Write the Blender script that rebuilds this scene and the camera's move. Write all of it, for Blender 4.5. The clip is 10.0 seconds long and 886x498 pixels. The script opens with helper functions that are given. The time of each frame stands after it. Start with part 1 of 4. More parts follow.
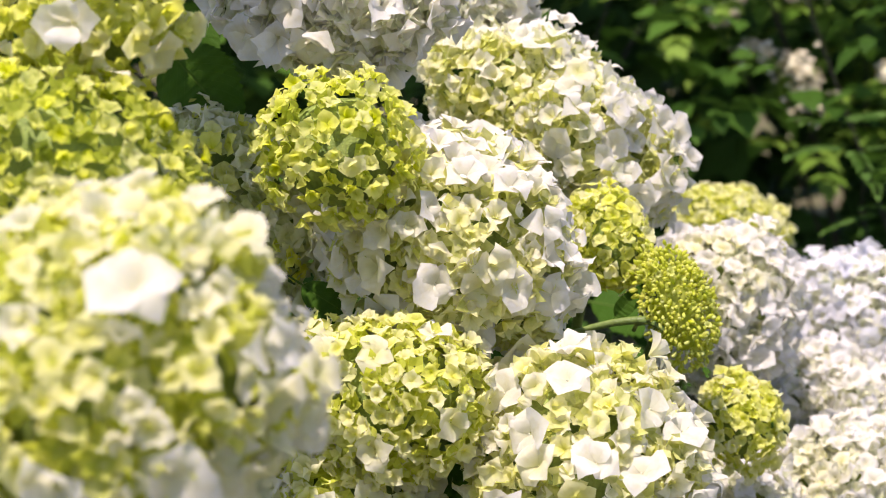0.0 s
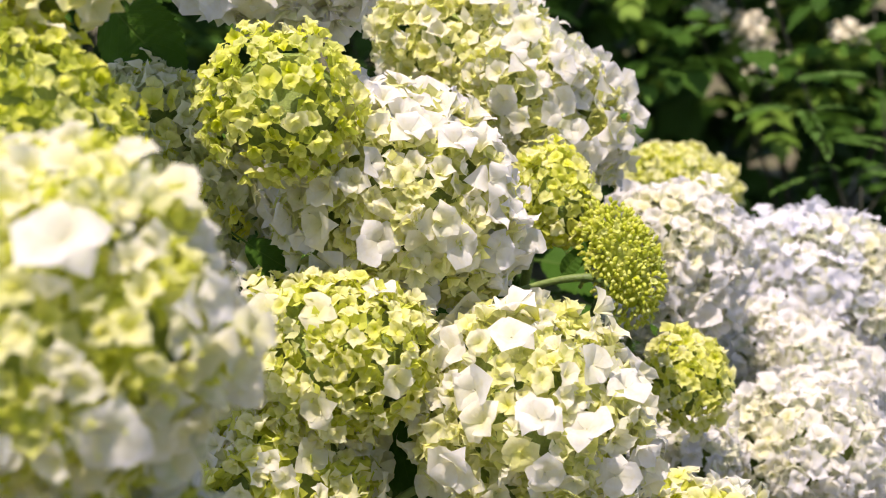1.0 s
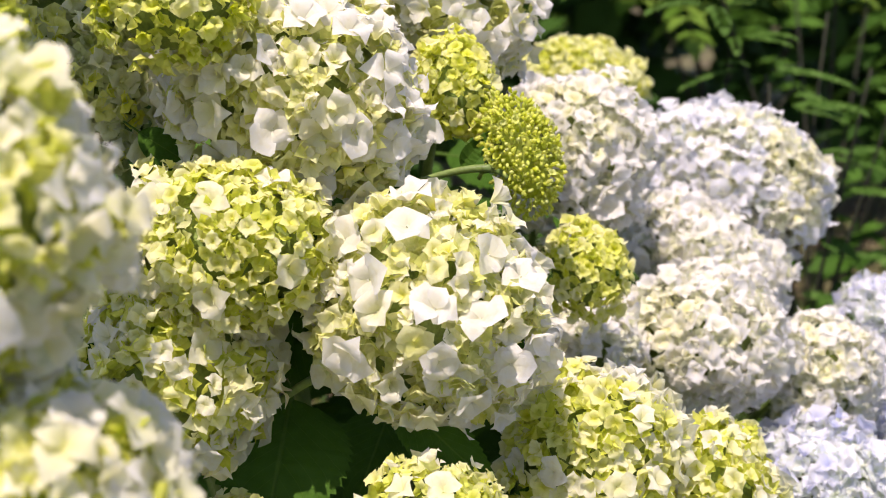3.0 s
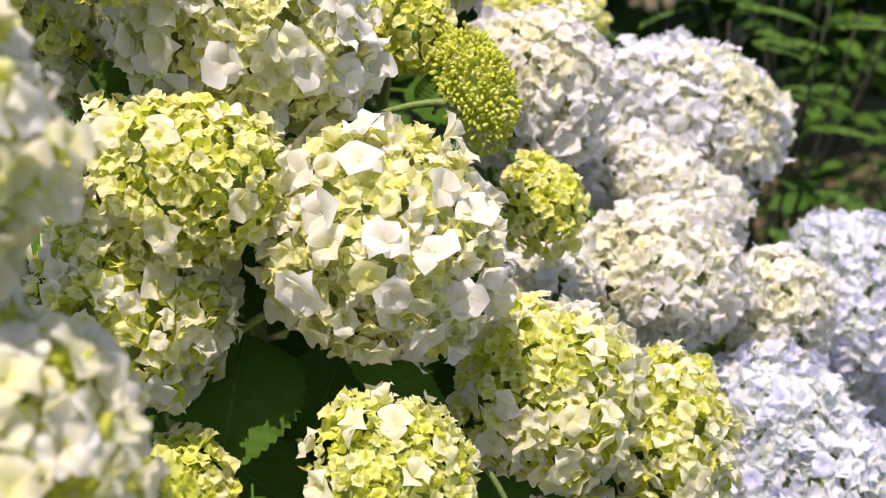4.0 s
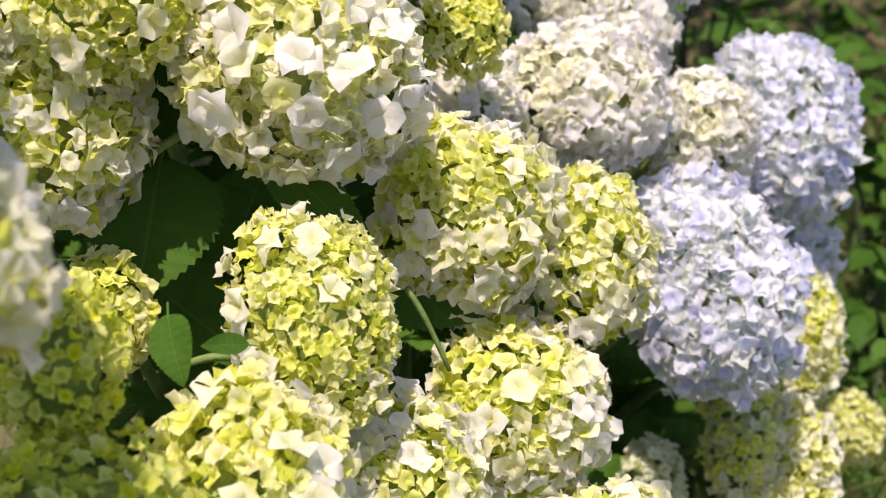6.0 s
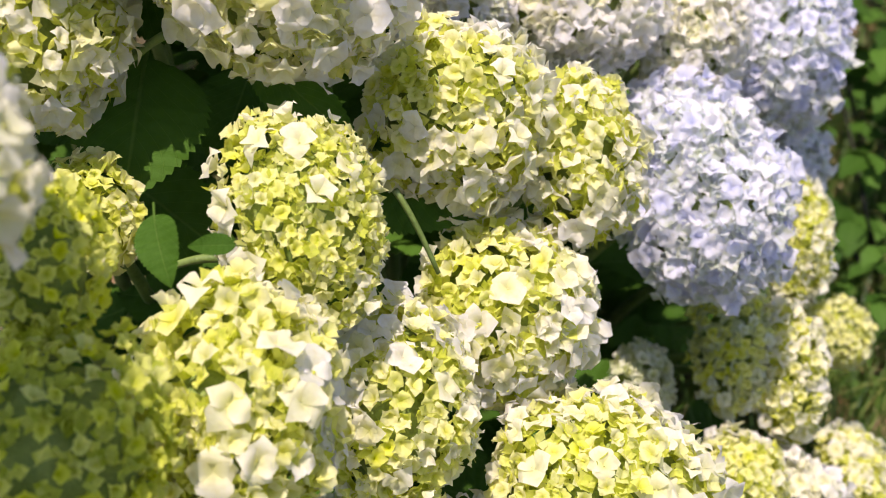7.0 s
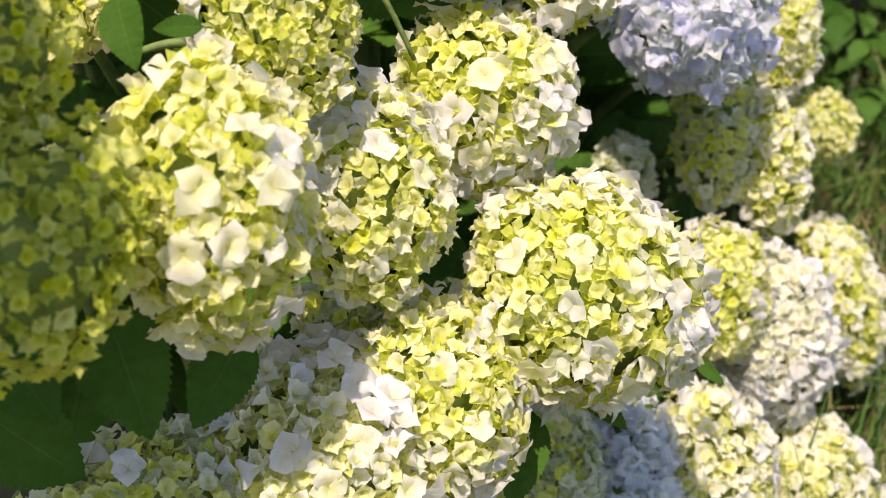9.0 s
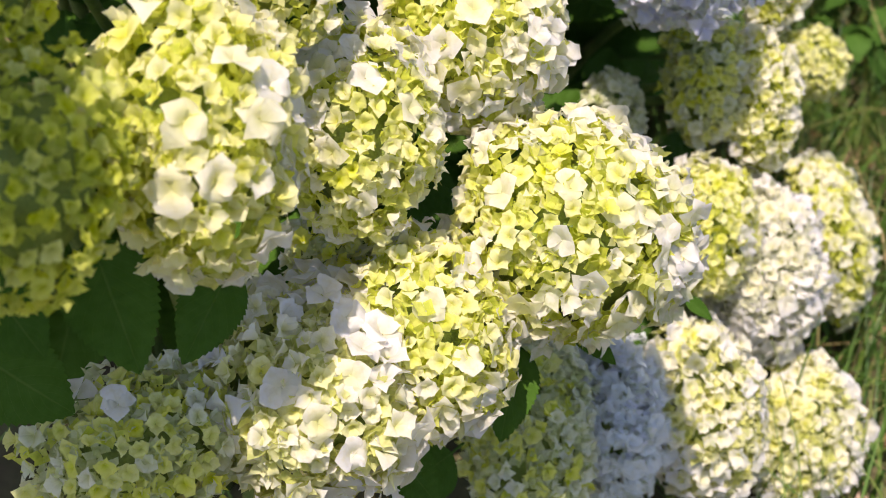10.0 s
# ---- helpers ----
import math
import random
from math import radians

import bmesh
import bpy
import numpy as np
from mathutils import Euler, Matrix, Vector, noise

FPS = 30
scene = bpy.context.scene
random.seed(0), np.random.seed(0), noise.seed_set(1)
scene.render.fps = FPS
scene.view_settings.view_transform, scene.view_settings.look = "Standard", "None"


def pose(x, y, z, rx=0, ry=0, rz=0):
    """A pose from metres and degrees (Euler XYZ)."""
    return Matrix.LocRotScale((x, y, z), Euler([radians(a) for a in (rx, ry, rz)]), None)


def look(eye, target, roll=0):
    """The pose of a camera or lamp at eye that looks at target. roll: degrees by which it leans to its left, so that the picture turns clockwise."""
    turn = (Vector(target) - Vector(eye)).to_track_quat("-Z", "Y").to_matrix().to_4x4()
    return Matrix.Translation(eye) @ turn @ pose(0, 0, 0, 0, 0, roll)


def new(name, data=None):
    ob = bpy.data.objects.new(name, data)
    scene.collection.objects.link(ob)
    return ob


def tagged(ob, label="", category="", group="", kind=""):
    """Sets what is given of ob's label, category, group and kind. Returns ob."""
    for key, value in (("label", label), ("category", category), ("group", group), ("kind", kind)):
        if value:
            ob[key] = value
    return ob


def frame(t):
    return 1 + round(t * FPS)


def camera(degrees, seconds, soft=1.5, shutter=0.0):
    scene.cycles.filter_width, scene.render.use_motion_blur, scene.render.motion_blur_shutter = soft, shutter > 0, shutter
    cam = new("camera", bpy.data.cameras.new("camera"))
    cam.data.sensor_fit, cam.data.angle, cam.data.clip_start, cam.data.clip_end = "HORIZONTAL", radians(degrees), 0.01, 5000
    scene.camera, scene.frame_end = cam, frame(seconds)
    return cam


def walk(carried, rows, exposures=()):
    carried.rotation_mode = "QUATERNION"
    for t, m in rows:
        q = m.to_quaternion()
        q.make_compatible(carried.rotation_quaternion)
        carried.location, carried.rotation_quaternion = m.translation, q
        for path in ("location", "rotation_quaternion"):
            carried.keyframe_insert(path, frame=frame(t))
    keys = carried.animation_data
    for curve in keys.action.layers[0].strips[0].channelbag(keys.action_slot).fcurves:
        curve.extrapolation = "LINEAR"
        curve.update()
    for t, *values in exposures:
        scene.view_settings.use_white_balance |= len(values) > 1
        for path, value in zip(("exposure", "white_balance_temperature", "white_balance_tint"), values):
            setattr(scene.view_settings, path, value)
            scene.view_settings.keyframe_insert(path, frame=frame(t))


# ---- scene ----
# ---- camera ----
cam = camera(32.82, 10.0, soft=1.0)
cam.data.dof.use_dof = True
cam.data.dof.focus_distance = 0.98
cam.data.dof.aperture_fstop = 8.0

# seconds, eye x, y, z in metres, turn to the right, tilt upwards, lean to the left in degrees
PATH = [
    (0.0, 0.0000, 0.0000, 1.2200, 0.000, -14.000, 0.000),
    (0.5, 0.0043, -0.0002, 1.2183, 0.748, -14.789, 0.177),
    (1.0, 0.0093, 0.0036, 1.2154, 1.629, -15.435, 0.336),
    (1.5, 0.0191, 0.0038, 1.2136, 2.199, -16.306, 0.428),
    (2.0, 0.0244, 0.0064, 1.2114, 3.016, -17.364, 0.625),
    (2.5, 0.0255, 0.0068, 1.2089, 3.946, -18.196, 0.963),
    (4.0, 0.0356, 0.0053, 1.2021, 6.167, -21.344, 1.664),
    (4.5, 0.0415, 0.0045, 1.1993, 6.999, -22.395, 1.811),
    (5.0, 0.0468, 0.0040, 1.1943, 7.792, -23.584, 1.986),
    (5.5, 0.0503, 0.0010, 1.1904, 8.402, -25.392, 2.121),
    (5.7, 0.0511, 0.0005, 1.1894, 8.591, -26.190, 2.161),
    (6.8, 0.0523, 0.0015, 1.1787, 9.258, -29.796, 2.408),
    (7.0, 0.0534, 0.0018, 1.1770, 9.377, -30.509, 2.385),
    (7.5, 0.0554, 0.0016, 1.1716, 9.548, -32.299, 2.309),
    (8.0, 0.0584, 0.0027, 1.1674, 9.590, -34.105, 2.315),
    (8.5, 0.0599, 0.0024, 1.1615, 9.823, -36.049, 2.341),
    (9.0, 0.0633, 0.0041, 1.1571, 10.231, -37.733, 2.471),
    (9.5, 0.0653, 0.0034, 1.1533, 10.668, -38.904, 2.557),
    (10.0, 0.0636, 0.0025, 1.1514, 10.882, -39.866, 2.700),
]


def eye_pose(x, y, z, turn, tilt, lean):
    return pose(x, y, z, 90 + tilt, 0, -turn) @ pose(0, 0, 0, 0, 0, lean)


walk(cam, [(row[0], eye_pose(*row[1:])) for row in PATH], exposures=[(0.0, 0.63, 6790, 24), (10.0, 0.63, 6790, 24)])

# ---- light ----
SUN = Vector((-0.18, -0.225, 0.957)).normalized()          # the way to the sun
world = bpy.data.worlds.new("sky")
scene.world = world
world.use_nodes = True
sky = world.node_tree.nodes.new("ShaderNodeTexSky")
sky.sky_type, sky.sun_disc = "NISHITA", False
sky.sun_elevation = math.asin(SUN.z)
sky.sun_rotation = math.atan2(SUN.x, SUN.y)
world.node_tree.nodes["Background"].inputs["Strength"].default_value = 0.125
world.node_tree.links.new(sky.outputs[0], world.node_tree.nodes["Background"].inputs["Color"])
sun = new("sun", bpy.data.lights.new("sun", "SUN"))
sun.data.energy, sun.data.angle, sun.data.color = 4.6, radians(0.55), (1.0, 0.94, 0.83)
sun.matrix_world = look((0, 0, 6), Vector((0, 0, 6)) - SUN)

rng = random.Random(7)


# ---- materials ----
def material(name, rough=0.6):
    m = bpy.data.materials.new(name)
    m.use_nodes = True
    n = m.node_tree.nodes
    n["Principled BSDF"].inputs["Roughness"].default_value = rough
    return m, n, m.node_tree.links, n["Principled BSDF"]


def mixed(n, ln, a, b, fac=None, blend="MIX"):
    """A colour mix of two colours or sockets."""
    k = n.new("ShaderNodeMix")
    k.data_type, k.blend_type = "RGBA", blend
    for slot, v in ((6, a), (7, b), (0, fac)):
        if v is None:
            continue
        if isinstance(v, bpy.types.NodeSocket):
            ln.new(v, k.inputs[slot])
        elif slot == 0:
            k.inputs[0].default_value = v
        else:
            k.inputs[slot].default_value = (*v, 1)
    return k.outputs[2]


def ramp(n, ln, src, stops):
    r = n.new("ShaderNodeValToRGB")
    while len(r.color_ramp.elements) < len(stops):
        r.color_ramp.elements.new(0.5)
    for e, (p, c) in zip(r.color_ramp.elements, stops):
        e.position, e.color = p, (*c, 1) if isinstance(c, tuple) else (c, c, c, 1)
    ln.new(src, r.inputs[0])
    return r.outputs[0]


def noise_tex(n, ln, scale, detail=3.0, vec=None, out=0):
    t = n.new("ShaderNodeTexNoise")
    t.inputs["Scale"].default_value, t.inputs["Detail"].default_value = scale, detail
    if vec:
        ln.new(vec, t.inputs["Vector"])
    return t.outputs[out]


def thin(m, n, ln, bsdf, colour, share):
    """Lets a share of the light through, as petals and leaves do."""
    tr, mix = n.new("ShaderNodeBsdfTranslucent"), n.new("ShaderNodeMixShader")
    ln.new(mixed(n, ln, colour, colour, 0.15, "MULTIPLY"), tr.inputs["Color"])
    mix.inputs[0].default_value = share
    ln.new(bsdf.outputs[0], mix.inputs[1])
    ln.new(tr.outputs[0], mix.inputs[2])
    ln.new(mix.outputs[0], n["Material Output"].inputs["Surface"])


def bumped(n, ln, bsdf, height, strength, distance):
    b = n.new("ShaderNodeBump")
    b.inputs["Strength"].default_value, b.inputs["Distance"].default_value = strength, distance
    ln.new(height, b.inputs["Height"])
    ln.new(b.outputs[0], bsdf.inputs["Normal"])


def petal_material(name, edge, heart, share=0.30):
    """A petal: its own colour at the edge, another at the heart, varied from floret to floret."""
    m, n, ln, bsdf = material(name, 0.55)
    co = n.new("ShaderNodeTexCoord")
    length = n.new("ShaderNodeVectorMath")
    length.operation = "LENGTH"
    ln.new(co.outputs["Object"], length.inputs[0])
    base = mixed(n, ln, heart, edge, ramp(n, ln, length.outputs["Value"], ((0.15, 0.0), (1.0, 1.0))))
    info = n.new("ShaderNodeObjectInfo")
    hue = n.new("ShaderNodeHueSaturation")
    spread = n.new("ShaderNodeMapRange")
    ln.new(info.outputs["Random"], spread.inputs[0])
    spread.inputs[3].default_value, spread.inputs[4].default_value = 0.74, 1.18
    ln.new(spread.outputs[0], hue.inputs["Saturation"])
    ln.new(base, hue.inputs["Color"])
    spots = noise_tex(n, ln, 2.4, 4.0, co.outputs["Object"])
    stained = mixed(n, ln, hue.outputs[0], (0.93, 0.90, 0.80), ramp(n, ln, spots, ((0.5, 0.0), (0.8, 1.0))), "MULTIPLY")
    # fine veins along the petal
    along = n.new("ShaderNodeMapping")
    along.inputs["Scale"].default_value = (16.0, 2.2, 1.0)
    ln.new(co.outputs["UV"], along.inputs["Vector"])
    veins = noise_tex(n, ln, 1.0, 2.0, along.outputs[0])
    stained = mixed(n, ln, stained, heart, ramp(n, ln, veins, ((0.52, 0.0), (0.75, 0.35))))
    ln.new(stained, bsdf.inputs["Base Color"])
    bsdf.inputs["Specular IOR Level"].default_value = 0.185
    bumped(n, ln, bsdf, veins, 0.5, 0.0012)
    thin(m, n, ln, bsdf, stained, share)
    return m


PETAL = {
    "bud": petal_material("bud_petal", (0.74, 0.78, 0.20), (0.58, 0.64, 0.09), 0.50),
    "green": petal_material("green_petal", (0.78, 0.81, 0.18), (0.64, 0.69, 0.06), 0.64),
    "lime": petal_material("lime_petal", (0.86, 0.865, 0.30), (0.76, 0.79, 0.12), 0.62),
    "yellow": petal_material("yellow_petal", (0.91, 0.895, 0.54), (0.81, 0.81, 0.22), 0.62),
    "cream": petal_material("cream_petal", (0.91, 0.89, 0.79), (0.85, 0.84, 0.48), 0.62),
    "white": petal_material("white_petal", (0.89, 0.88, 0.905), (0.87, 0.85, 0.73), 0.62),
    "greenwhite": petal_material("greenish_petal", (0.86, 0.87, 0.74), (0.74, 0.76, 0.42), 0.62),
    "bluewhite": petal_material("bluish_petal", (0.86, 0.90, 0.92), (0.82, 0.86, 0.88), 0.62),
    "lavender": petal_material("lavender_petal", (0.88, 0.88, 0.94), (0.83, 0.84, 0.93), 0.62),
    "blue": petal_material("blue_petal", (0.83, 0.84, 0.95), (0.71, 0.73, 0.94), 0.62),
}


def leaf_material(name, dark, light, vein, share=0.22, island=False, rough=0.55):
    """A leaf, with veins where the mesh carries them as its own coordinates."""
    m, n, ln, bsdf = material(name, rough)
    co = n.new("ShaderNodeTexCoord")
    if island:
        geo = n.new("ShaderNodeNewGeometry")
        pick = geo.outputs["Random Per Island"]
    else:
        pick = n.new("ShaderNodeObjectInfo").outputs["Random"]
    blot = noise_tex(n, ln, 9.0, 5.0, co.outputs["Object"])
    tone = mixed(n, ln, dark, light, pick)
    tone = mixed(n, ln, tone, (0.80, 0.86, 0.62), ramp(n, ln, blot, ((0.35, 0.0), (0.7, 1.0))), "MULTIPLY")
    sep = n.new("ShaderNodeSeparateXYZ")
    ln.new(co.outputs["UV"], sep.inputs[0])
    # u runs from -1 to 1 across the leaf (stored as 0 to 1), v from stalk to tip

    def math_node(op, a, b=None):
        k = n.new("ShaderNodeMath")
        k.operation = op
        for i, v in enumerate((a, b)):
            if isinstance(v, bpy.types.NodeSocket):
                ln.new(v, k.inputs[i])
            elif v is not None:
                k.inputs[i].default_value = v
        return k.outputs[0]
    side = math_node("ABSOLUTE", math_node("SUBTRACT", math_node("MULTIPLY", sep.outputs[0], 2.0), 1.0))
    along = math_node("SUBTRACT", sep.outputs[1], math_node("MULTIPLY", side, 0.42))
    saw = math_node("ABSOLUTE", math_node("SUBTRACT", math_node("FRACT", math_node("MULTIPLY", along, 9.0)), 0.5))
    lateral = ramp(n, ln, saw, ((0.47, 0.0), (0.498, 1.0)))
    rib = ramp(n, ln, side, ((0.015, 1.0), (0.045, 0.0)))
    veins = math_node("MAXIMUM", lateral, rib)
    col = mixed(n, ln, tone, vein, math_node("MULTIPLY", veins, 0.28))
    ln.new(col, bsdf.inputs["Base Color"])
    rise = math_node("SUBTRACT", math_node("MULTIPLY", noise_tex(n, ln, 60.0, 2.0, co.outputs["UV"]), 0.5), veins)
    bumped(n, ln, bsdf, rise, 0.5, 0.0012)
    bsdf.inputs["Specular IOR Level"].default_value = 0.07
    thin(m, n, ln, bsdf, col, share)
    return m


LEAF = leaf_material("hydrangea_leaf", (0.040, 0.100, 0.012), (0.068, 0.150, 0.020), (0.15, 0.23, 0.05), 0.30, False, 0.62)
# these two are darkened in colour to deepen the shade behind the bush
FAR_LEAF = leaf_material("shrub_leaf", (0.024, 0.066, 0.010), (0.075, 0.165, 0.026), (0.14, 0.25, 0.06), 0.28, True, 0.5)
HEDGE_LEAF = leaf_material("hedge_leaf", (0.018, 0.050, 0.009), (0.050, 0.112, 0.020), (0.09, 0.16, 0.05), 0.22, True, 0.5)
# a lighter copy of the shrub leaf, with sunlight put into its colour
SUNNY_LEAF = leaf_material("sunlit_leaf", (0.08, 0.17, 0.02), (0.22, 0.34, 0.06), (0.18, 0.28, 0.08), 0.28, True, 0.5)
FERN_LEAF = leaf_material("feathery_leaf", (0.045, 0.105, 0.018), (0.10, 0.19, 0.045), (0.2, 0.3, 0.12), 0.30, True, 0.6)


def plain(name, a, b, scale, rough=0.7, share=0.0, bump=0.3):
    m, n, ln, bsdf = material(name, rough)
    co = n.new("ShaderNodeTexCoord")
    big = noise_tex(n, ln, scale, 5.0, co.outputs["Object"])
    small = noise_tex(n, ln, scale * 9, 4.0, co.outputs["Object"])
    col = mixed(n, ln, a, b, ramp(n, ln, big, ((0.35, 0.0), (0.65, 1.0))))
    col = mixed(n, ln, col, (0.72, 0.70, 0.66), ramp(n, ln, small, ((0.45, 0.0), (0.75, 1.0))), "MULTIPLY")
    ln.new(col, bsdf.inputs["Base Color"])
    bumped(n, ln, bsdf, small, bump, 0.004)
    if share:
        thin(m, n, ln, bsdf, col, share)
    return m


STEM = plain("green_stem", (0.075, 0.13, 0.025), (0.15, 0.21, 0.05), 30, 0.5)
BARK = plain("brown_bark", (0.012, 0.014, 0.006), (0.028, 0.028, 0.013), 24, 0.85)
CORE = plain("floret_stalks", (0.11, 0.17, 0.03), (0.24, 0.30, 0.07), 60, 0.7)
SOIL = plain("soil", (0.075, 0.055, 0.028), (0.11, 0.115, 0.040), 7, 0.95, 0, 0.8)


def blade_material(name, stops, share):
    m, n, ln, bsdf = material(name, 0.5)
    geo = n.new("ShaderNodeNewGeometry")
    col = ramp(n, ln, geo.outputs["Random Per Island"], stops)
    co = n.new("ShaderNodeTexCoord")
    col = mixed(n, ln, col, (0.75, 0.78, 0.6), noise_tex(n, ln, 14, 3, co.outputs["Object"]), "MULTIPLY")
    ln.new(col, bsdf.inputs["Base Color"])
    thin(m, n, ln, bsdf, col, share)
    return m


GRASS = blade_material("grass_blades", ((0.0, (0.035, 0.10, 0.015)), (0.6, (0.11, 0.22, 0.03)), (0.86, (0.22, 0.28, 0.06)), (1.0, (0.44, 0.32, 0.16))), 0.3)
LITTER = blade_material("dry_leaves", ((0.0, (0.10, 0.05, 0.025)), (0.5, (0.28, 0.15, 0.08)), (1.0, (0.46, 0.33, 0.22))), 0.12)
BLOSSOM = blade_material("far_blossom", ((0.0, (0.85, 0.80, 0.70)), (1.0, (0.75, 0.66, 0.52))), 0.25)


# ---- helpers of this place ----
def set_world(ob, parent, m):
    """Hangs ob under parent so that it stands at the pose m; parents stand upright and unscaled."""
    ob.parent = parent
    ob.matrix_basis = Matrix.Translation(-Vector(parent["at"])) @ m
    return ob


def mesh_of(name, verts, faces, mat, smooth=True, uv=None):
    me = bpy.data.meshes.new(name)
    me.from_pydata([tuple(v) for v in verts], [], faces)
    me.materials.append(mat)
    if smooth:
        me.polygons.foreach_set("use_smooth", [True] * len(me.polygons))
    if uv is not None:
        layer = me.uv_layers.new(name="uv")
        idx = np.zeros(len(me.loops), dtype=np.int32)
        me.loops.foreach_get("vertex_index", idx)
        layer.data.foreach_set("uv", np.asarray(uv, dtype=np.float32)[idx].ravel())
    me.update()
    return me


def part(name, me, parent, at, label=""):
    """A mesh as a part of parent, its origin at the place at."""
    ob = new(name, me)
    ob["at"] = tuple(at)
    set_world(ob, parent, Matrix.Translation(at))
    return tagged(ob, label)


def thing(name, at, label, category, group="", kind=""):
    ob = new(name)
    ob.empty_display_size = 0.05
    ob.location = at
    ob["at"] = tuple(at)
    return tagged(ob, label, category, group, kind)


def tube(points, radii, sides=7):
    """Verts and faces of a round stalk through the points."""
    vs, fs = [], []
    pts = [Vector(p) for p in points]
    for i, p in enumerate(pts):
        d = (pts[min(i + 1, len(pts) - 1)] - pts[max(i - 1, 0)]).normalized()
        a = d.orthogonal().normalized()
        b = d.cross(a)
        if i and (a.dot(last) < 0.99):
            a = (last - d * last.dot(d)).normalized()
            b = d.cross(a)
        last = a
        for k in range(sides):
            w = 2 * math.pi * k / sides
            vs.append(p + (a * math.cos(w) + b * math.sin(w)) * radii[i])
    for i in range(len(pts) - 1):
        for k in range(sides):
            j = (k + 1) % sides
            fs.append((i * sides + k, i * sides + j, (i + 1) * sides + j, (i + 1) * sides + k))
    fs.append(tuple(range(sides))[::-1])
    fs.append(tuple(range((len(pts) - 1) * sides, len(pts) * sides)))
    return vs, fs


def bend(a, b, c, d, n):
    """Points of a cubic arc."""
    out = []
    for i in range(n):
        t = i / (n - 1)
        out.append(a * (1 - t) ** 3 + b * 3 * t * (1 - t) ** 2 + c * 3 * t * t * (1 - t) + d * t ** 3)
    return out


# ---- florets: four petals on a small knob, unit radius, facing up ----
def floret_shape(seed, cup, tip, wide, young=0.0, four=4):
    """Broad petals that overlap and end in a small sharp tip, two of them larger; tip: how far the tips bend back; young: how narrow the petals still are. Verts, faces, and the place on the petal."""
    r = random.Random(seed)
    vs, fs, uv = [], [], []
    rows = ((0.05, 0.11), (0.22, 0.43), (0.46, 0.64 - 0.06 * young), (0.68, 0.62 - 0.12 * young), (0.87, 0.36 - 0.12 * young))
    for k in range(four):
        w = 2 * math.pi * k / four + r.uniform(-0.16, 0.16)
        outer = 1.07 if k % 2 else 0.94
        ln_, wd, cu = outer * r.uniform(0.88, 1.1), outer * wide * r.uniform(0.88, 1.12), cup + r.uniform(-0.3, 0.3)
        twist, lift = r.uniform(-0.22, 0.22), -0.08 * (k % 2)
        bent, fold = tip * r.uniform(-0.2, 1.4), r.uniform(0.04, 0.30) + 0.2 * young
        lean = r.uniform(-0.07, 0.07)
        first = len(vs)
        for i, (s, half) in enumerate(rows + ((1.07 + 0.05 * young, 0.0),)):
            for q in ((-1, 0, 1) if i < 5 else (0,)):
                x = s * ln_ - (0.03 * abs(q) if 0 < i < 5 else 0)
                y = q * half * wd + lean * s + (r.uniform(-0.05, 0.05) if i else 0)
                z = cu * (1.3 * s - 0.62 * s * s) - bent * max(0, s - 0.5) ** 1.5 * 3 + lift + fold * abs(q) * half + twist * q * half * s
                z += r.uniform(-0.04, 0.04) * s
                vs.append((x * math.cos(w) - y * math.sin(w), x * math.sin(w) + y * math.cos(w), z))
                uv.append((0.5 + 0.5 * q * half, min(1.0, s)))
        for i in range(4):
            for q in range(2):
                o = first + i * 3 + q
                fs.append((o, o + 3, o + 4, o + 1))
        o = first + 12
        fs += [(o, o + 3, o + 1), (o + 1, o + 3, o + 2)]
    o = len(vs)
    vs += [(0.07, 0, 0.03), (0, 0.07, 0.03), (-0.07, 0, 0.03), (0, -0.07, 0.03), (0, 0, 0.13)]
    uv += [(0.5, 0.0)] * 5
    fs += [(o + i, o + (i + 1) % 4, o + 4) for i in range(4)]
    return vs, fs, uv


SHAPES = [floret_shape(1, 0.55, 0.26, 1.0), floret_shape(2, 0.78, 0.34, 1.0), floret_shape(3, 0.36, 0.20, 1.04, 0.3),
          floret_shape(4, 1.00, 0.34, 1.0, 0.6), floret_shape(5, 0.20, 0.10, 1.0), floret_shape(9, 0.68, 0.50, 1.05, 0.4),
          floret_shape(7, 1.55, 0.25, 0.95, 1.0), floret_shape(8, 1.25, 0.35, 0.98, 1.0)]


def grain_shape():
    """A closed bud like a grain of rice."""
    rings = ((0.0, 0.18), (0.5, 0.40), (1.0, 0.46), (1.35, 0.28))
    vs = [(q * math.cos(1.257 * k), q * math.sin(1.257 * k), z - 0.3) for z, q in rings for k in range(5)] + [(0.05, 0, 1.35)]
    fs = [(5 * i + k, 5 * i + (k + 1) % 5, 5 * i + 5 + (k + 1) % 5, 5 * i + 5 + k) for i in range(3) for k in range(5)]
    return vs, fs + [(15 + k, 15 + (k + 1) % 5, 20) for k in range(5)], [(0.5, v[2] / 1.35) for v in vs]


SHAPES.append(grain_shape())


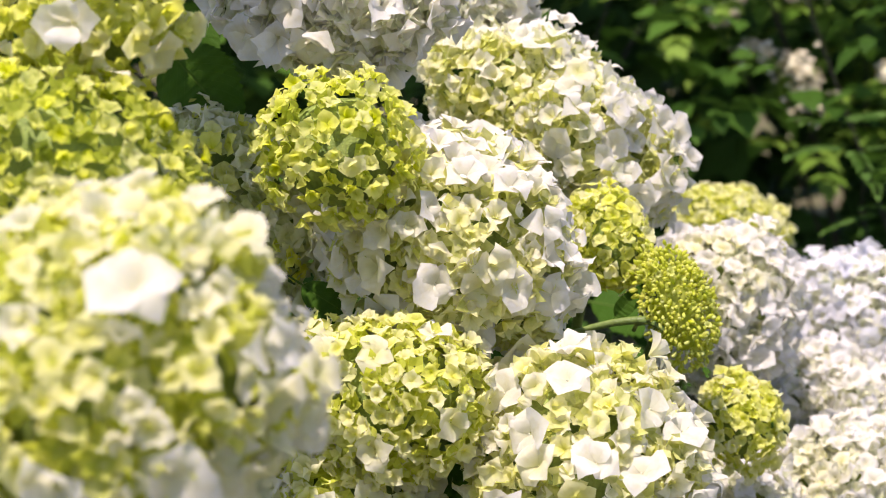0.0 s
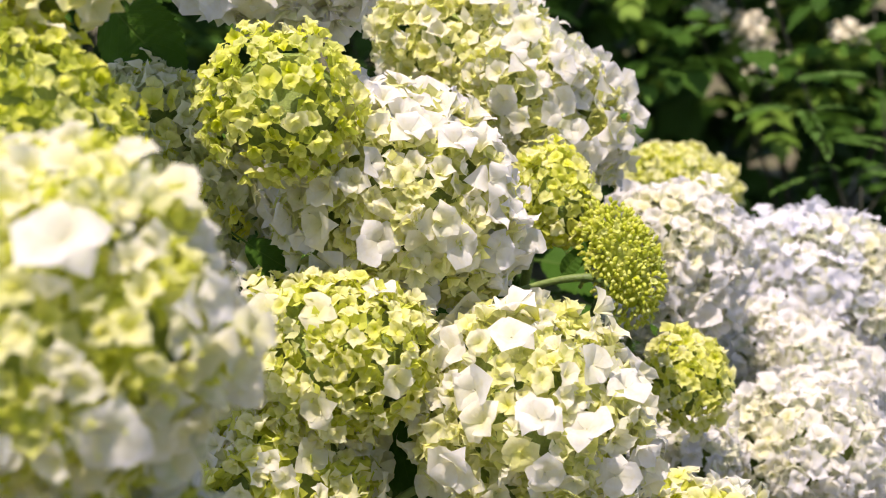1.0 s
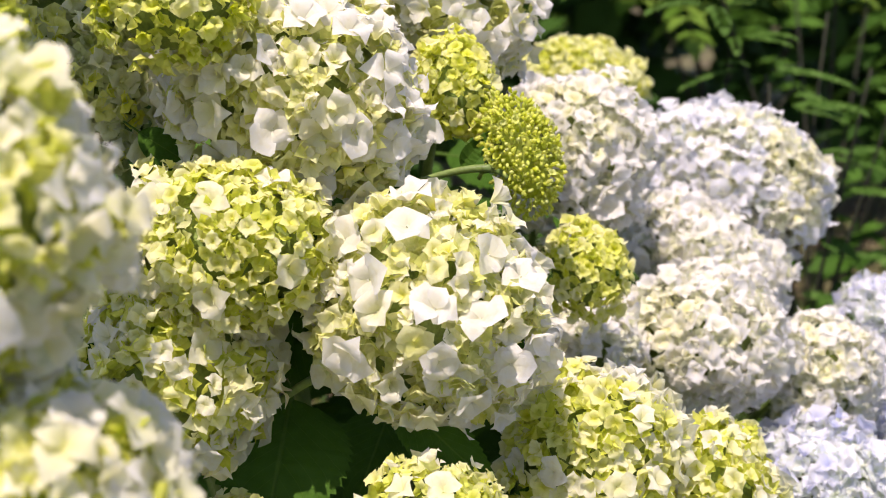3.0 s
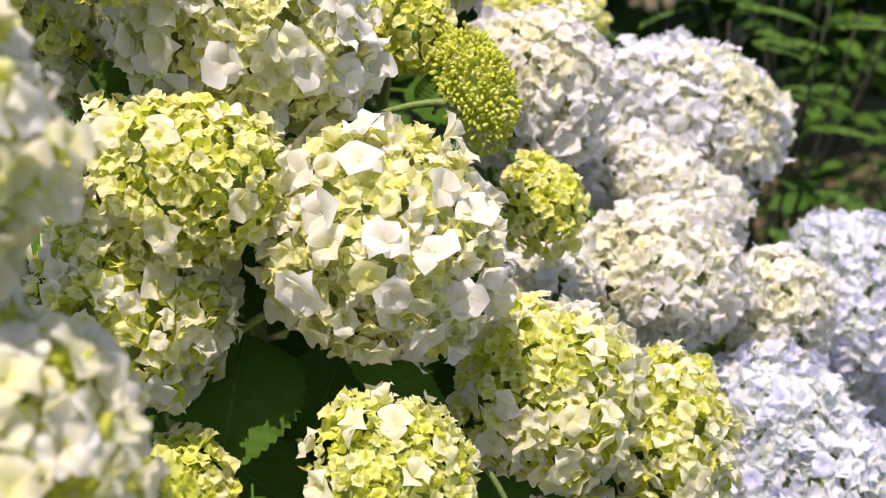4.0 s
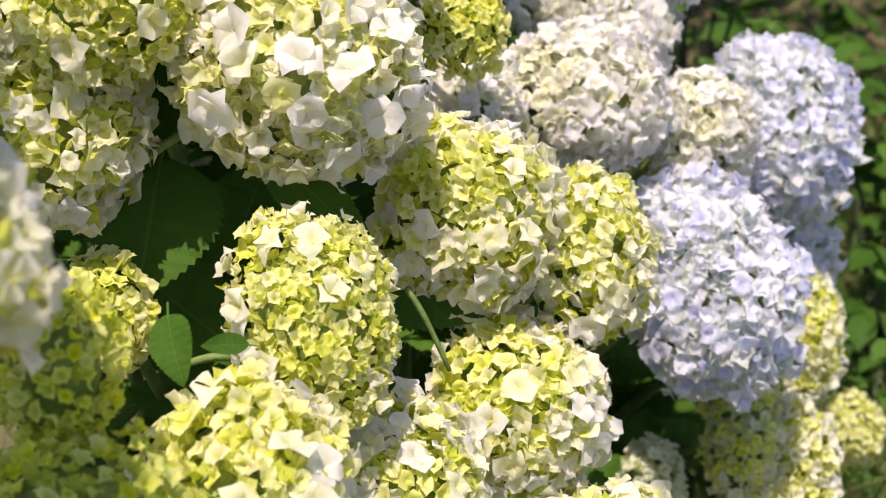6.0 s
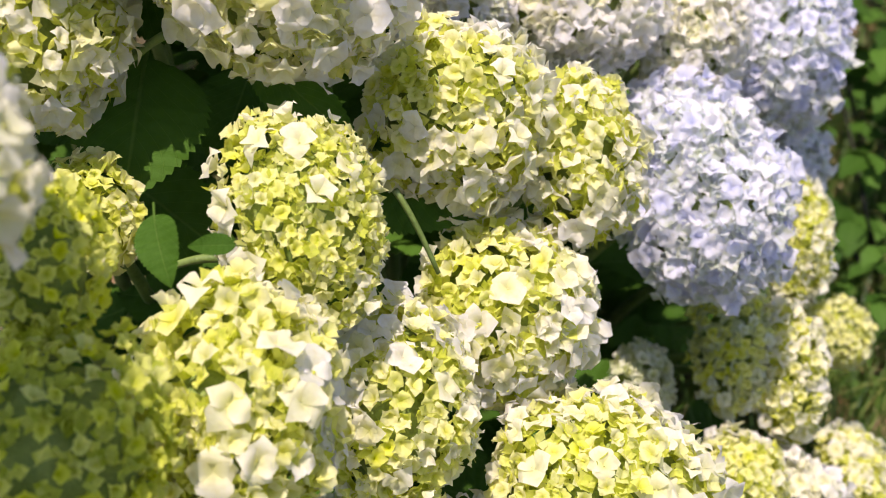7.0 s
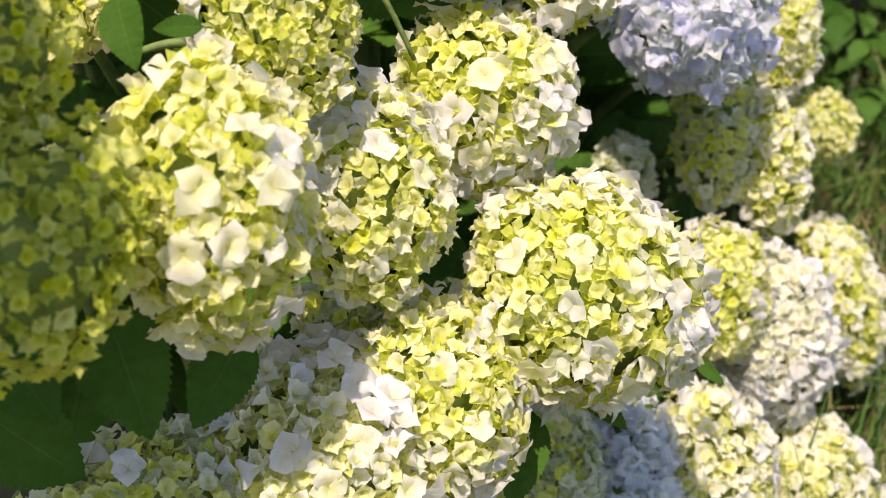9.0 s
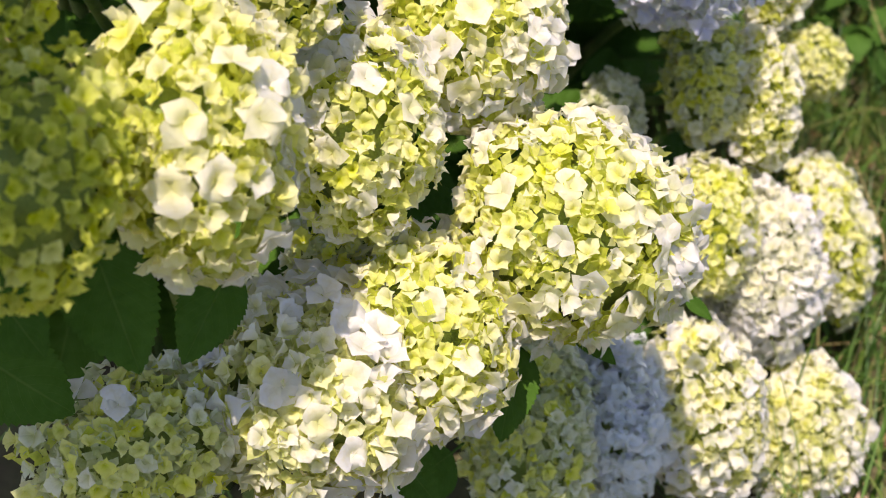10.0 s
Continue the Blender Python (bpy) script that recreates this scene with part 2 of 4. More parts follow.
def young_shape(seed):
    """A young floret: four short cupped petals with sharp tips."""
    r = random.Random(seed)
    vs, fs = [], []
    for k in range(4):
        w, cu, ln_ = 1.571 * k + r.uniform(-0.2, 0.2), r.uniform(0.5, 1.2), r.uniform(0.85, 1.15)
        o = len(vs)
        for x, y, z in ((0.08, -0.12, 0), (0.08, 0.12, 0), (0.5, -0.56, 0.2), (0.5, 0, 0), (0.5, 0.56, 0.2), (0.85, -0.25, 0.08), (0.85, 0.25, 0.08), (1.15, 0, -0.1)):
            x *= ln_
            z += cu * x ** 1.6 * 0.8
            vs.append((x * math.cos(w) - y * math.sin(w), x * math.sin(w) + y * math.cos(w), z))
        fs += [(o, o + 2, o + 3, o + 1), (o + 1, o + 3, o + 4), (o + 2, o + 5, o + 3), (o + 3, o + 5, o + 6), (o + 3, o + 6, o + 4), (o + 5, o + 7, o + 6)]
    return vs, fs


YOUNG_SHAPES = [young_shape(k) for k in (21, 22, 23, 24)]
FLORET = {(tone, i): mesh_of("floret", vs, fs, PETAL[tone], True, uv) for tone in PETAL for i, (vs, fs, uv) in enumerate(SHAPES)}


def young_material(name, a, b):
    """The youngest florets, varied petal by petal."""
    m, n, ln, bsdf = material(name, 0.6)
    geo = n.new("ShaderNodeNewGeometry")
    co = n.new("ShaderNodeTexCoord")
    col = mixed(n, ln, a, b, geo.outputs["Random Per Island"])
    col = mixed(n, ln, col, (0.75, 0.80, 0.55), ramp(n, ln, noise_tex(n, ln, 160, 3, co.outputs["Object"]), ((0.4, 0.0), (0.7, 1.0))), "MULTIPLY")
    ln.new(col, bsdf.inputs["Base Color"])
    thin(m, n, ln, bsdf, col, 0.66)
    return m


YOUNG = {
    "green": young_material("young_green", (0.52, 0.59, 0.06), (0.74, 0.77, 0.18)),
    "lime": young_material("young_lime", (0.72, 0.76, 0.10), (0.87, 0.87, 0.28)),
    "cream": young_material("young_cream", (0.86, 0.85, 0.70), (0.92, 0.90, 0.89)),
    "yellow": young_material("young_yellow", (0.78, 0.79, 0.26), (0.91, 0.89, 0.58)),
    "pale": young_material("young_pale", (0.74, 0.77, 0.42), (0.86, 0.87, 0.72)),
    "white": young_material("young_white", (0.88, 0.875, 0.83), (0.92, 0.905, 0.90)),
    "blue": young_material("young_blue", (0.81, 0.84, 0.93), (0.90, 0.90, 0.93)),
}
YOUNG_OF = {"bud": "lime", "green": "green", "lime": "lime", "yellow": "lime", "cream": "lime", "white": "cream", "greenwhite": "lime", "bluewhite": "blue",
            "lavender": "blue", "blue": "blue"}
YOUNG_SLOTS = list(YOUNG)
YOUNG_TONE = {"bud": "lime", "green": "green", "lime": "lime", "yellow": "yellow", "cream": "cream", "white": "white", "greenwhite": "pale", "bluewhite": "blue",
              "lavender": "blue", "blue": "blue"}
SCALE_OF_TONES = ["green", "lime", "yellow", "cream", "white"]


def blend_tone(inner, outer, s, r):
    s = min(1, max(0, s + r.uniform(-0.3, 0.3)))
    if inner in SCALE_OF_TONES and outer in SCALE_OF_TONES:
        a, b = SCALE_OF_TONES.index(inner), SCALE_OF_TONES.index(outer)
        return SCALE_OF_TONES[int(round(a + (b - a) * s))]
    return outer if s > 0.5 else inner


# ---- hydrangea leaves ----
def leaf_mesh(seed, ratio, sag):
    """A pointed oval leaf with toothed edges, folded a little along its rib; one metre long along +Y."""
    r = random.Random(seed)
    vs, fs, uv = [], [], []
    n = 57
    for i in range(n):
        v = i / (n - 1)
        half = ratio * (math.sin(math.pi * v ** 0.82) ** 0.75) * (1 - 0.22 * v) + 0.004
        edge = 0.965 + 0.04 * (i % 3)
        for q in (-1, -0.67, -0.33, 0, 0.33, 0.67, 1):
            z = 0.22 * abs(q) * half - sag * v * v - 0.006 * math.cos(6.283 * (9 * (v - 0.42 * abs(q)) + 0.5)) * min(1, 3 * abs(q)) * min(1, 8 * half) + 0.018 * math.sin(9 * v + 2 * q) * abs(q) + r.uniform(-0.006, 0.006)
            vs.append((q * half * (edge if abs(q) == 1 else 1), v + (0.008 * (i % 3) if abs(q) == 1 else 0), z))
            uv.append((0.5 + 0.5 * q, v))
    for i in range(n - 1):
        for q in range(6):
            o = i * 7 + q
            fs.append((o, o + 1, o + 8, o + 7))
    stalk = tube([(0, -0.22, -0.02), (0, -0.1, -0.01), (0, 0.02, 0), (0, 0.5, -sag * 0.25 - 0.012), (0, 0.9, -sag * 0.81 - 0.01)], [0.017, 0.017, 0.016, 0.009, 0.004], 5)
    o = len(vs)
    vs += [tuple(p) for p in stalk[0]]
    uv += [(0.5, 0.3)] * len(stalk[0])
    fs += [tuple(o + i for i in f) for f in stalk[1]]
    return mesh_of("leaf", vs, fs, LEAF, True, uv)


LEAVES = [leaf_mesh(1, 0.34, 0.10), leaf_mesh(2, 0.38, 0.22), leaf_mesh(3, 0.30, 0.30), leaf_mesh(4, 0.40, 0.05)]


def leaf_pose(base, tip, face, wide=1.0):
    """The pose of a leaf whose blade runs from base to tip, its upper side towards face."""
    base, tip, face = Vector(base), Vector(tip), Vector(face)
    y = (tip - base).normalized()
    z = (face - y * face.dot(y)).normalized()
    x = y.cross(z)
    size = (tip - base).length
    m = Matrix((x, y, z)).transposed().to_4x4()
    return Matrix.Translation(base) @ m @ Matrix.Diagonal((size * wide, size, size, 1))


def leaf_on(parent, base, tip, face, which=0, wide=1.0, label=""):
    ob = new("leaf", LEAVES[which])
    set_world(ob, parent, leaf_pose(base, tip, face, wide))
    return tagged(ob, label)


# ---- hydrangea heads, each on its own stem ----
COUNT = [0]
HEAD_LIMIT = 150          # florets of a head that are objects of their own


def stem_with_leaves(owner, top, back, r, leaves):
    """A stem from the ground to the head at top, with leaf pairs on its upper part."""
    foot = Vector(owner["at"])
    pts = bend(top, top + back * 0.14, Vector((foot.x, foot.y, foot.z + top.z * 0.55)), foot + Vector((0, 0, -0.03)), 14)
    vs, fs = tube([p - foot for p in pts], [0.0034 + 0.0004 * i for i in range(14)], 7)
    part("stem", mesh_of("stem", vs, fs, STEM), owner, foot)
    for k in range(leaves):
        i = min(12, 5 + k // 2 * 2)
        p = pts[min(i, 12)]
        d = (pts[min(i, 12) + 1] - pts[min(i, 12)]).normalized()
        w = (0.9 if k % 4 < 2 else 2.3) + (k % 2) * math.pi + r.uniform(-0.5, 0.5)
        a = d.orthogonal().normalized()
        out = a * math.cos(w) + d.cross(a) * math.sin(w)
        size = r.uniform(0.075, 0.115)
        out = Vector((out.x, abs(out.y) + 0.1, out.z * 0.6 - 0.1)).normalized()
        base = p + out * size * 0.2
        leaf_on(owner, base, base + (out + Vector((0, 0, r.uniform(-0.5, 0.1)))).normalized() * size, Vector((0, -0.3, 1)), r.randrange(4))


def head(at, half, turn, outer, inner, patch, spread, big, small, look_of, marks=(), leaves=4):
    """A flower head: an oval of florets on a core, a stem down to the ground and some leaves.
    turn: tilt, bearing and lean of the oval; patch: where the younger, smaller florets sit, and how far they spread in degrees;
    marks: the largest florets, as offsets from the head's middle, a size and a colour."""
    COUNT[0] += 1
    r = random.Random(COUNT[0] * 13)
    at = Vector(at)
    back = Vector((r.uniform(-0.2, 0.1) - 0.15, 0.75, -0.55)).normalized()
    foot = Vector((at.x * 0.6 + 0.08 + r.uniform(-0.05, 0.05), max(at.y + 0.22, 0.95) + r.uniform(0, 0.12), 0))
    kind_of = "bud" if inner == "bud" else "flower"
    owner = thing("hydrangea_" + kind_of, foot, "hydrangea head: " + look_of, "flower", "hydrangea heads on the bush")
    stem_with_leaves(owner, at + back * min(half) * 0.3, back, r, leaves if at.y > 0.75 else 0)
    flat = pose(0, 0, 0, 90 + turn[0], 0, -turn[1]).to_3x3()
    rot = flat @ Euler((0, 0, radians(turn[2]))).to_matrix()
    # core
    bm = bmesh.new()
    bmesh.ops.create_icosphere(bm, subdivisions=3, radius=1)
    for v in bm.verts:
        s = 0.74 + 0.10 * noise.noise(v.co * 5 + at * 9)
        v.co = rot @ Vector((v.co.x * half[0] * s, v.co.y * half[1] * s, v.co.z * half[2] * s))
    me = bpy.data.meshes.new("flower_head")
    bm.to_mesh(me)
    bm.free()
    me.materials.append(CORE if inner != "bud" else YOUNG["green"])
    me.polygons.foreach_set("use_smooth", [True] * len(me.polygons))
    core = part("flower_head", me, owner, at)
    # florets
    young = flat @ Vector((patch[0], patch[1], math.sqrt(max(0.05, 1 - patch[0] ** 2 - patch[1] ** 2)))).normalized()
    young = young.normalized()
    inv = rot.transposed()
    got = np.zeros((700, 3))
    size = np.zeros(700)
    n = 0
    for dx, dy, dz, dia, tone in marks:
        p = Vector((dx, dy, dz))
        local = inv @ p
        normal = (rot @ Vector((local.x / half[0] ** 2, local.y / half[1] ** 2, local.z / half[2] ** 2))).normalized()
        normal = (normal + Vector((r.gauss(0, 0.24), r.gauss(0, 0.24), 0.10 + r.gauss(0, 0.24)))).normalized()
        spin = normal.to_track_quat("Z", "Y").to_matrix().to_4x4() @ Matrix.Rotation(r.uniform(0, 6.28), 4, "Z")
        fl = new("floret", FLORET[tone, r.choice((0, 1, 1, 3, 5))])
        fl.parent = core
        k = dia * 0.50
        fl.matrix_basis = Matrix.Translation(p * 1.01 + normal * 0.003) @ spin @ Matrix.Diagonal((k, k, k, 1))
        got[n], size[n] = p, dia
        n += 1
    lump = Vector((r.uniform(0, 9), r.uniform(0, 9), r.uniform(0, 9)))
    wild = 0.46
    loose = {"green": 1.12, "bud": 0.85}.get(inner, 1.0)
    knotty = {"bud": 0.20, "green": 0.13}.get(inner, 0.05)

    def swell(d):
        return 1 + 0.20 * noise.noise(d * 2.2 + lump * 2) + knotty * noise.noise(d * 5.5 + lump * 3)

    def age(d):
        """0 where the florets are youngest, 1 where they are full grown."""
        away = math.degrees(math.acos(max(-1, min(1, d.dot(young)))))
        return min(1, max(0, (away / spread + 0.7 * noise.noise(d * 2.6 + lump) - 0.55) / 0.75))

    rest_v, rest_f, rest_m, base = [], [], [], 0

    def joined(sv, sf, q, place, tone):
        nonlocal base
        rest_v.append(np.array(sv) @ np.array(q).T + np.array(place))
        rest_f.extend(tuple(i + base for i in f) for f in sf)
        rest_m.extend([YOUNG_SLOTS.index(tone)] * len(sf))
        base += len(sv)

    # full-grown florets first, then younger and smaller ones in the gaps between them
    made = n
    for share, room, patience in ((1.0, 0.76, 220), (0.80, 0.71, 260), (0.64, 0.68, 300), (0.5, 0.68, 260)):
        misses = 0
        while n < 690 and misses < patience:
            d = Vector((r.gauss(0, 1), r.gauss(0, 1), r.gauss(0, 1))).normalized()
            if d.dot(back) > 0.16:
                continue
            s = age(d)
            full = (small + (big - small) * s) * 0.84
            dia = full * share * r.uniform(0.88, 1.14)
            if dia < small * 0.62 or (share == 1.0 and marks and r.random() < 0.35 * s):
                misses += 0.5
                continue
            u = inv @ d
            p = rot @ Vector((u.x * half[0], u.y * half[1], u.z * half[2]))
            if n and (np.linalg.norm(got[:n] - np.array(p), axis=1) < room * loose * 0.5 * (size[:n] + dia)).any():
                misses += 1
                continue
            misses = 0
            got[n], size[n] = p, dia
            n += 1
            grown = min(1, max(0, (dia - small * 0.8) / max(0.002, big - small * 0.8)))
            normal = rot @ Vector((u.x / half[0], u.y / half[1], u.z / half[2])).normalized()
            normal = (normal + Vector((r.gauss(0, wild), r.gauss(0, wild), r.gauss(0, wild) + 0.06))).normalized()
            if inner == "bud":
                tone, which = "bud", r.choice((8, 8, 6))
            else:
                tone = blend_tone(inner, outer, (0.32 if outer == 'cream' else 0.22) + 0.35 * s + 0.9 * grown, r)
                if outer == "cream" and grown > 0.5 and r.random() < 0.5:
                    tone = "white"
                which = r.choice((6, 6, 7, 7, 3) if inner == "green" else (0, 0, 1, 1, 2, 3, 5, 5) if grown > 0.45 else (3, 3, 6, 7, 7, 1))
            spin = normal.to_track_quat("Z", "Y").to_matrix().to_4x4() @ Matrix.Rotation(r.uniform(0, 6.28), 4, "Z")
            place = p * swell(d) * (0.98 + r.gauss(0, 0.02)) + normal * ((dia - full) * 0.45 + dia * r.gauss(0, 0.07))
            k = dia * 0.56
            if made < HEAD_LIMIT:
                made += 1
                fl = new("floret", FLORET[tone, which])
                fl.parent = core
                fl.matrix_basis = Matrix.Translation(place) @ spin @ Matrix.Diagonal((k, k, k * r.uniform(0.8, 1.15), 1))
            else:
                sv, sf = r.choice(YOUNG_SHAPES) if inner != "bud" else SHAPES[8][:2]
                joined(sv, sf, spin.to_3x3() * k, place, YOUNG_TONE[tone])
    # the youngest, too small and many to tell apart, fill the gaps
    count = int({"bud": 1.7e5, "green": 2.6e4}.get(inner, 6.2e4) * (half[0] * half[1] + half[1] * half[2] + half[0] * half[2]))
    fill = {"yellow": "yellow", "lime": "lime", "green": "green"}.get(inner, "cream") if outer in ("white", "lavender") and inner != "lavender" else YOUNG_OF[inner]
    if outer == "greenwhite":
        fill = "pale"
    for k in range(count):
        d = Vector((r.gauss(0, 1), r.gauss(0, 1), r.gauss(0, 1))).normalized()
        if d.dot(back) > 0.25:
            continue
        u = inv @ d
        p = rot @ Vector((u.x * half[0], u.y * half[1], u.z * half[2]))
        sv, sf = r.choice(YOUNG_SHAPES) if inner != "bud" else SHAPES[8][:2]
        normal = (d + Vector((r.gauss(0, 0.45), r.gauss(0, 0.45), r.gauss(0, 0.45)))).normalized()
        q = (normal.to_track_quat("Z", "Y").to_matrix() @ Matrix.Rotation(r.uniform(0, 6.28), 3, "Z")) * (small * r.uniform(0.36, 0.52) if inner != "bud" else 0.0032 * r.uniform(0.7, 1.3))
        joined(sv, sf, q, p * (r.uniform(0.84, 0.92 + 0.05 * (1 - age(d))) * swell(d)), fill)
    me = mesh_of("flower_centre", np.concatenate(rest_v).tolist(), rest_f, YOUNG[YOUNG_SLOTS[0]])
    for tone in YOUNG_SLOTS[1:]:
        me.materials.append(YOUNG[tone])
    me.polygons.foreach_set("material_index", rest_m)
    tagged(part("flower_centre", me, core, at), kind="stuff")
    return owner


# ---- ground ----
def ground_sheet():
    bm = bmesh.new()
    xs = sorted(set([-300, -80, -20, -6] + [round(-3 + 0.12 * i, 3) for i in range(60)] + [6, 20, 80, 300]))
    ys = sorted(set([-300, -80, -20, -6, -2] + [round(0.0 + 0.12 * i, 3) for i in range(50)] + [8, 20, 80, 300]))
    grid = [[bm.verts.new((x, y, 0.03 * noise.noise(Vector((x * 1.3, y * 1.3, 0))) + 0.012 * noise.noise(Vector((x * 7, y * 7, 3))))) for x in xs] for y in ys]
    for j in range(len(ys) - 1):
        for i in range(len(xs) - 1):
            bm.faces.new((grid[j][i], grid[j][i + 1], grid[j + 1][i + 1], grid[j + 1][i]))
    me = bpy.data.meshes.new("ground")
    bm.to_mesh(me)
    bm.free()
    me.materials.append(SOIL)
    me.polygons.foreach_set("use_smooth", [True] * len(me.polygons))
    tagged(new("ground", me), "dark soil with dry litter under the grass", "ground", kind="structure")


ground_sheet()


# ---- foliage behind ----
class Leafage:
    """Collects leaves into one mesh."""

    def __init__(self):
        self.v, self.f, self.uv = [], [], []

    def leaf(self, base, along, face, size, ratio=0.3, sag=0.25, teeth=True):
        y = along.normalized()
        z = (face - y * face.dot(y)).normalized()
        x = y.cross(z)
        n = 6
        o = len(self.v)
        for i in range(n):
            v = i / (n - 1)
            half = ratio * math.sin(math.pi * (0.04 + 0.95 * v) ** 0.8) * (1.12 if teeth and i % 2 else 0.95)
            for q in (-1, 0, 1):
                self.v.append(base + (x * (q * half) + y * v + z * (0.2 * abs(q) * half - sag * v * v)) * size)
                self.uv.append((0.5 + 0.5 * q, v))
        for i in range(n - 1):
            for q in range(2):
                k = o + i * 3 + q
                self.f.append((k, k + 1, k + 4, k + 3))

    def spray(self, base, along, size, pairs, r, ratio=0.3, leaf=0.38):
        """A compound leaf: leaflets in pairs along an arching rib and one at its end."""
        y = along.normalized()
        side = y.cross(Vector((0, 0, 1)))
        side = side.normalized() if side.length > 0.1 else Vector((1, 0, 0))
        up = side.cross(y)
        for i in range(pairs):
            t = 0.25 + 0.65 * i / max(1, pairs - 1)
            p = base + y * size * t - Vector((0, 0, 1)) * size * 0.3 * t * t
            for q in (-1, 1):
                d = (y * 0.75 + side * q + Vector((0, 0, -0.25))).normalized()
                self.leaf(p, d, up + side * r.uniform(-0.2, 0.2), size * leaf * r.uniform(0.8, 1.15) * (1 - 0.25 * t), ratio)
        p = base + y * size * 0.92 - Vector((0, 0, 1)) * size * 0.27
        self.leaf(p, y + Vector((0, 0, -0.5)), up, size * leaf * 1.1, ratio)

    def done(self, name, mat):
        return mesh_of(name, self.v, self.f, mat, True, self.uv)


def shrub(x, y, height, width, sprays, size, label, mat, seed, pairs=3, ratio=0.3, low=0.1, category="shrub", fronds=()):
    """A shrub: a few branching stems and a loose crown of compound leaves."""
    r = random.Random(seed)
    foot = Vector((x, y, 0))
    owner = thing("shrub", foot, label, category, "shrubs behind the bush")
    vs, fs = [], []
    tips = []
    for k in range(6):
        a = 6.28 * k / 6 + r.uniform(-0.4, 0.4)
        top = Vector((math.cos(a) * width * 0.5, math.sin(a) * width * 0.4, height * r.uniform(0.7, 0.98)))
        pts = bend(Vector((math.cos(a) * 0.03, math.sin(a) * 0.03, -0.03)), Vector((0, 0, height * 0.35)), top * 0.7, top, 9)
        tips.append(pts)
        t = tube(pts, [0.0055 - 0.0005 * i for i in range(9)], 6)
        o = len(vs)
        vs += t[0]
        fs += [tuple(o + i for i in f) for f in t[1]]
    part("trunk", mesh_of("trunk", vs, fs, BARK), owner, foot)
    lf = Leafage()
    fine = 0.38 if pairs < 8 else 0.16
    for k in range(sprays):
        pts = tips[k % 6]
        p = pts[min(8, max(1, int(r.triangular(1, 8.99, 7))))]
        a = r.uniform(0, 6.28)
        d = Vector((math.cos(a), math.sin(a), r.uniform(-0.15, 0.7)))
        q = p + Vector((math.cos(a), math.sin(a), 0)) * r.uniform(0, width * 0.25) + Vector((0, 0, r.uniform(-0.15, 0.1) * height))
        if q.z < low * height:
            q.z = r.uniform(low, low + 0.35) * height
        lf.spray(q, d, size * r.uniform(0.7, 1.2), pairs, r, ratio, fine)
    for spot in fronds:
        for k in range(3):
            a = r.uniform(-3.0, 0.6)
            lf.spray(Vector(spot) - foot, Vector((math.cos(a), math.sin(a) * 0.6, r.uniform(0.1, 0.5))), size * r.uniform(0.5, 1.0), 12, r, 0.34, r.uniform(0.11, 0.16))
    part("crown", lf.done("crown", mat), owner, foot)
    return owner


def hedge():
    """The dense wall of green far behind."""
    r = random.Random(3)
    lf = Leafage()
    for k in range(11000):
        x = r.uniform(-2.5, 4.5)
        z = r.uniform(0.0, 2.5)
        y = 4.3 - 0.38 * z + 0.3 * noise.noise(Vector((x * 1.2, z, 1))) + abs(r.gauss(0, 0.2))
        a = r.uniform(0, 6.28)
        lf.leaf(Vector((x, y, z)), Vector((math.cos(a), -0.5, math.sin(a) - 0.4)), Vector((r.gauss(0, 0.4), -0.5, 0.8)), r.uniform(0.08, 0.17), 0.34)
    me = lf.done("hedge", HEDGE_LEAF)
    tagged(new("hedge", me), "dense dark green hedge, out of focus", "hedge", kind="stuff")


hedge()
# the darker hedge leaf stands in for shade on this shrub
shrub(0.42, 2.30, 0.80, 0.7, 60, 0.15, "green shrub with broad drooping leaves, darkened in colour for shade", HEDGE_LEAF, 11, 2, 0.36, 0.25)
shrub(0.67, 1.93, 0.88, 0.24, 26, 0.14, "pale green feathery shrub in sunlight", FERN_LEAF, 14, 9, 0.30, 0.2,
      fronds=((0.50, 1.95, 0.90), (0.53, 1.93, 0.87), (0.56, 1.92, 0.83), (0.59, 1.92, 0.79), (0.62, 1.90, 0.74), (0.66, 1.88, 0.68), (0.69, 1.88, 0.63)))
shrub(0.92, 2.50, 1.20, 0.7, 60, 0.16, "green shrub with pointed leaves in sunlight", FAR_LEAF, 12, 3, 0.30, 0.25)
PALE_SHRUB = shrub(0.95, 3.30, 1.55, 1.0, 150, 0.17, "shrub with pale blossoms, its leaves coloured as sunlit", SUNNY_LEAF, 17, 3, 0.28, 0.42)
shrub(0.05, 2.90, 1.45, 1.0, 80, 0.22, "dark green leafy shrub in the shade", FAR_LEAF, 13, 2, 0.36, 0.15)
shrub(-0.75, 2.50, 1.55, 1.0, 60, 0.22, "dark green leafy shrub in the shade", FAR_LEAF, 18, 2, 0.36, 0.15)
shrub(1.55, 2.80, 1.25, 0.9, 80, 0.19, "green shrub with broad leaves in sunlight", FAR_LEAF, 16, 2, 0.34, 0.15)
shrub(1.10, 2.05, 0.62, 0.5, 60, 0.16, "green weeds with broad pointed leaves", FAR_LEAF, 15, 2, 0.34, 0.1, "weeds")
shrub(0.98, 1.72, 0.34, 0.34, 40, 0.13, "low green weeds with broad leaves", FAR_LEAF, 19, 2, 0.34, 0.1, "weeds")


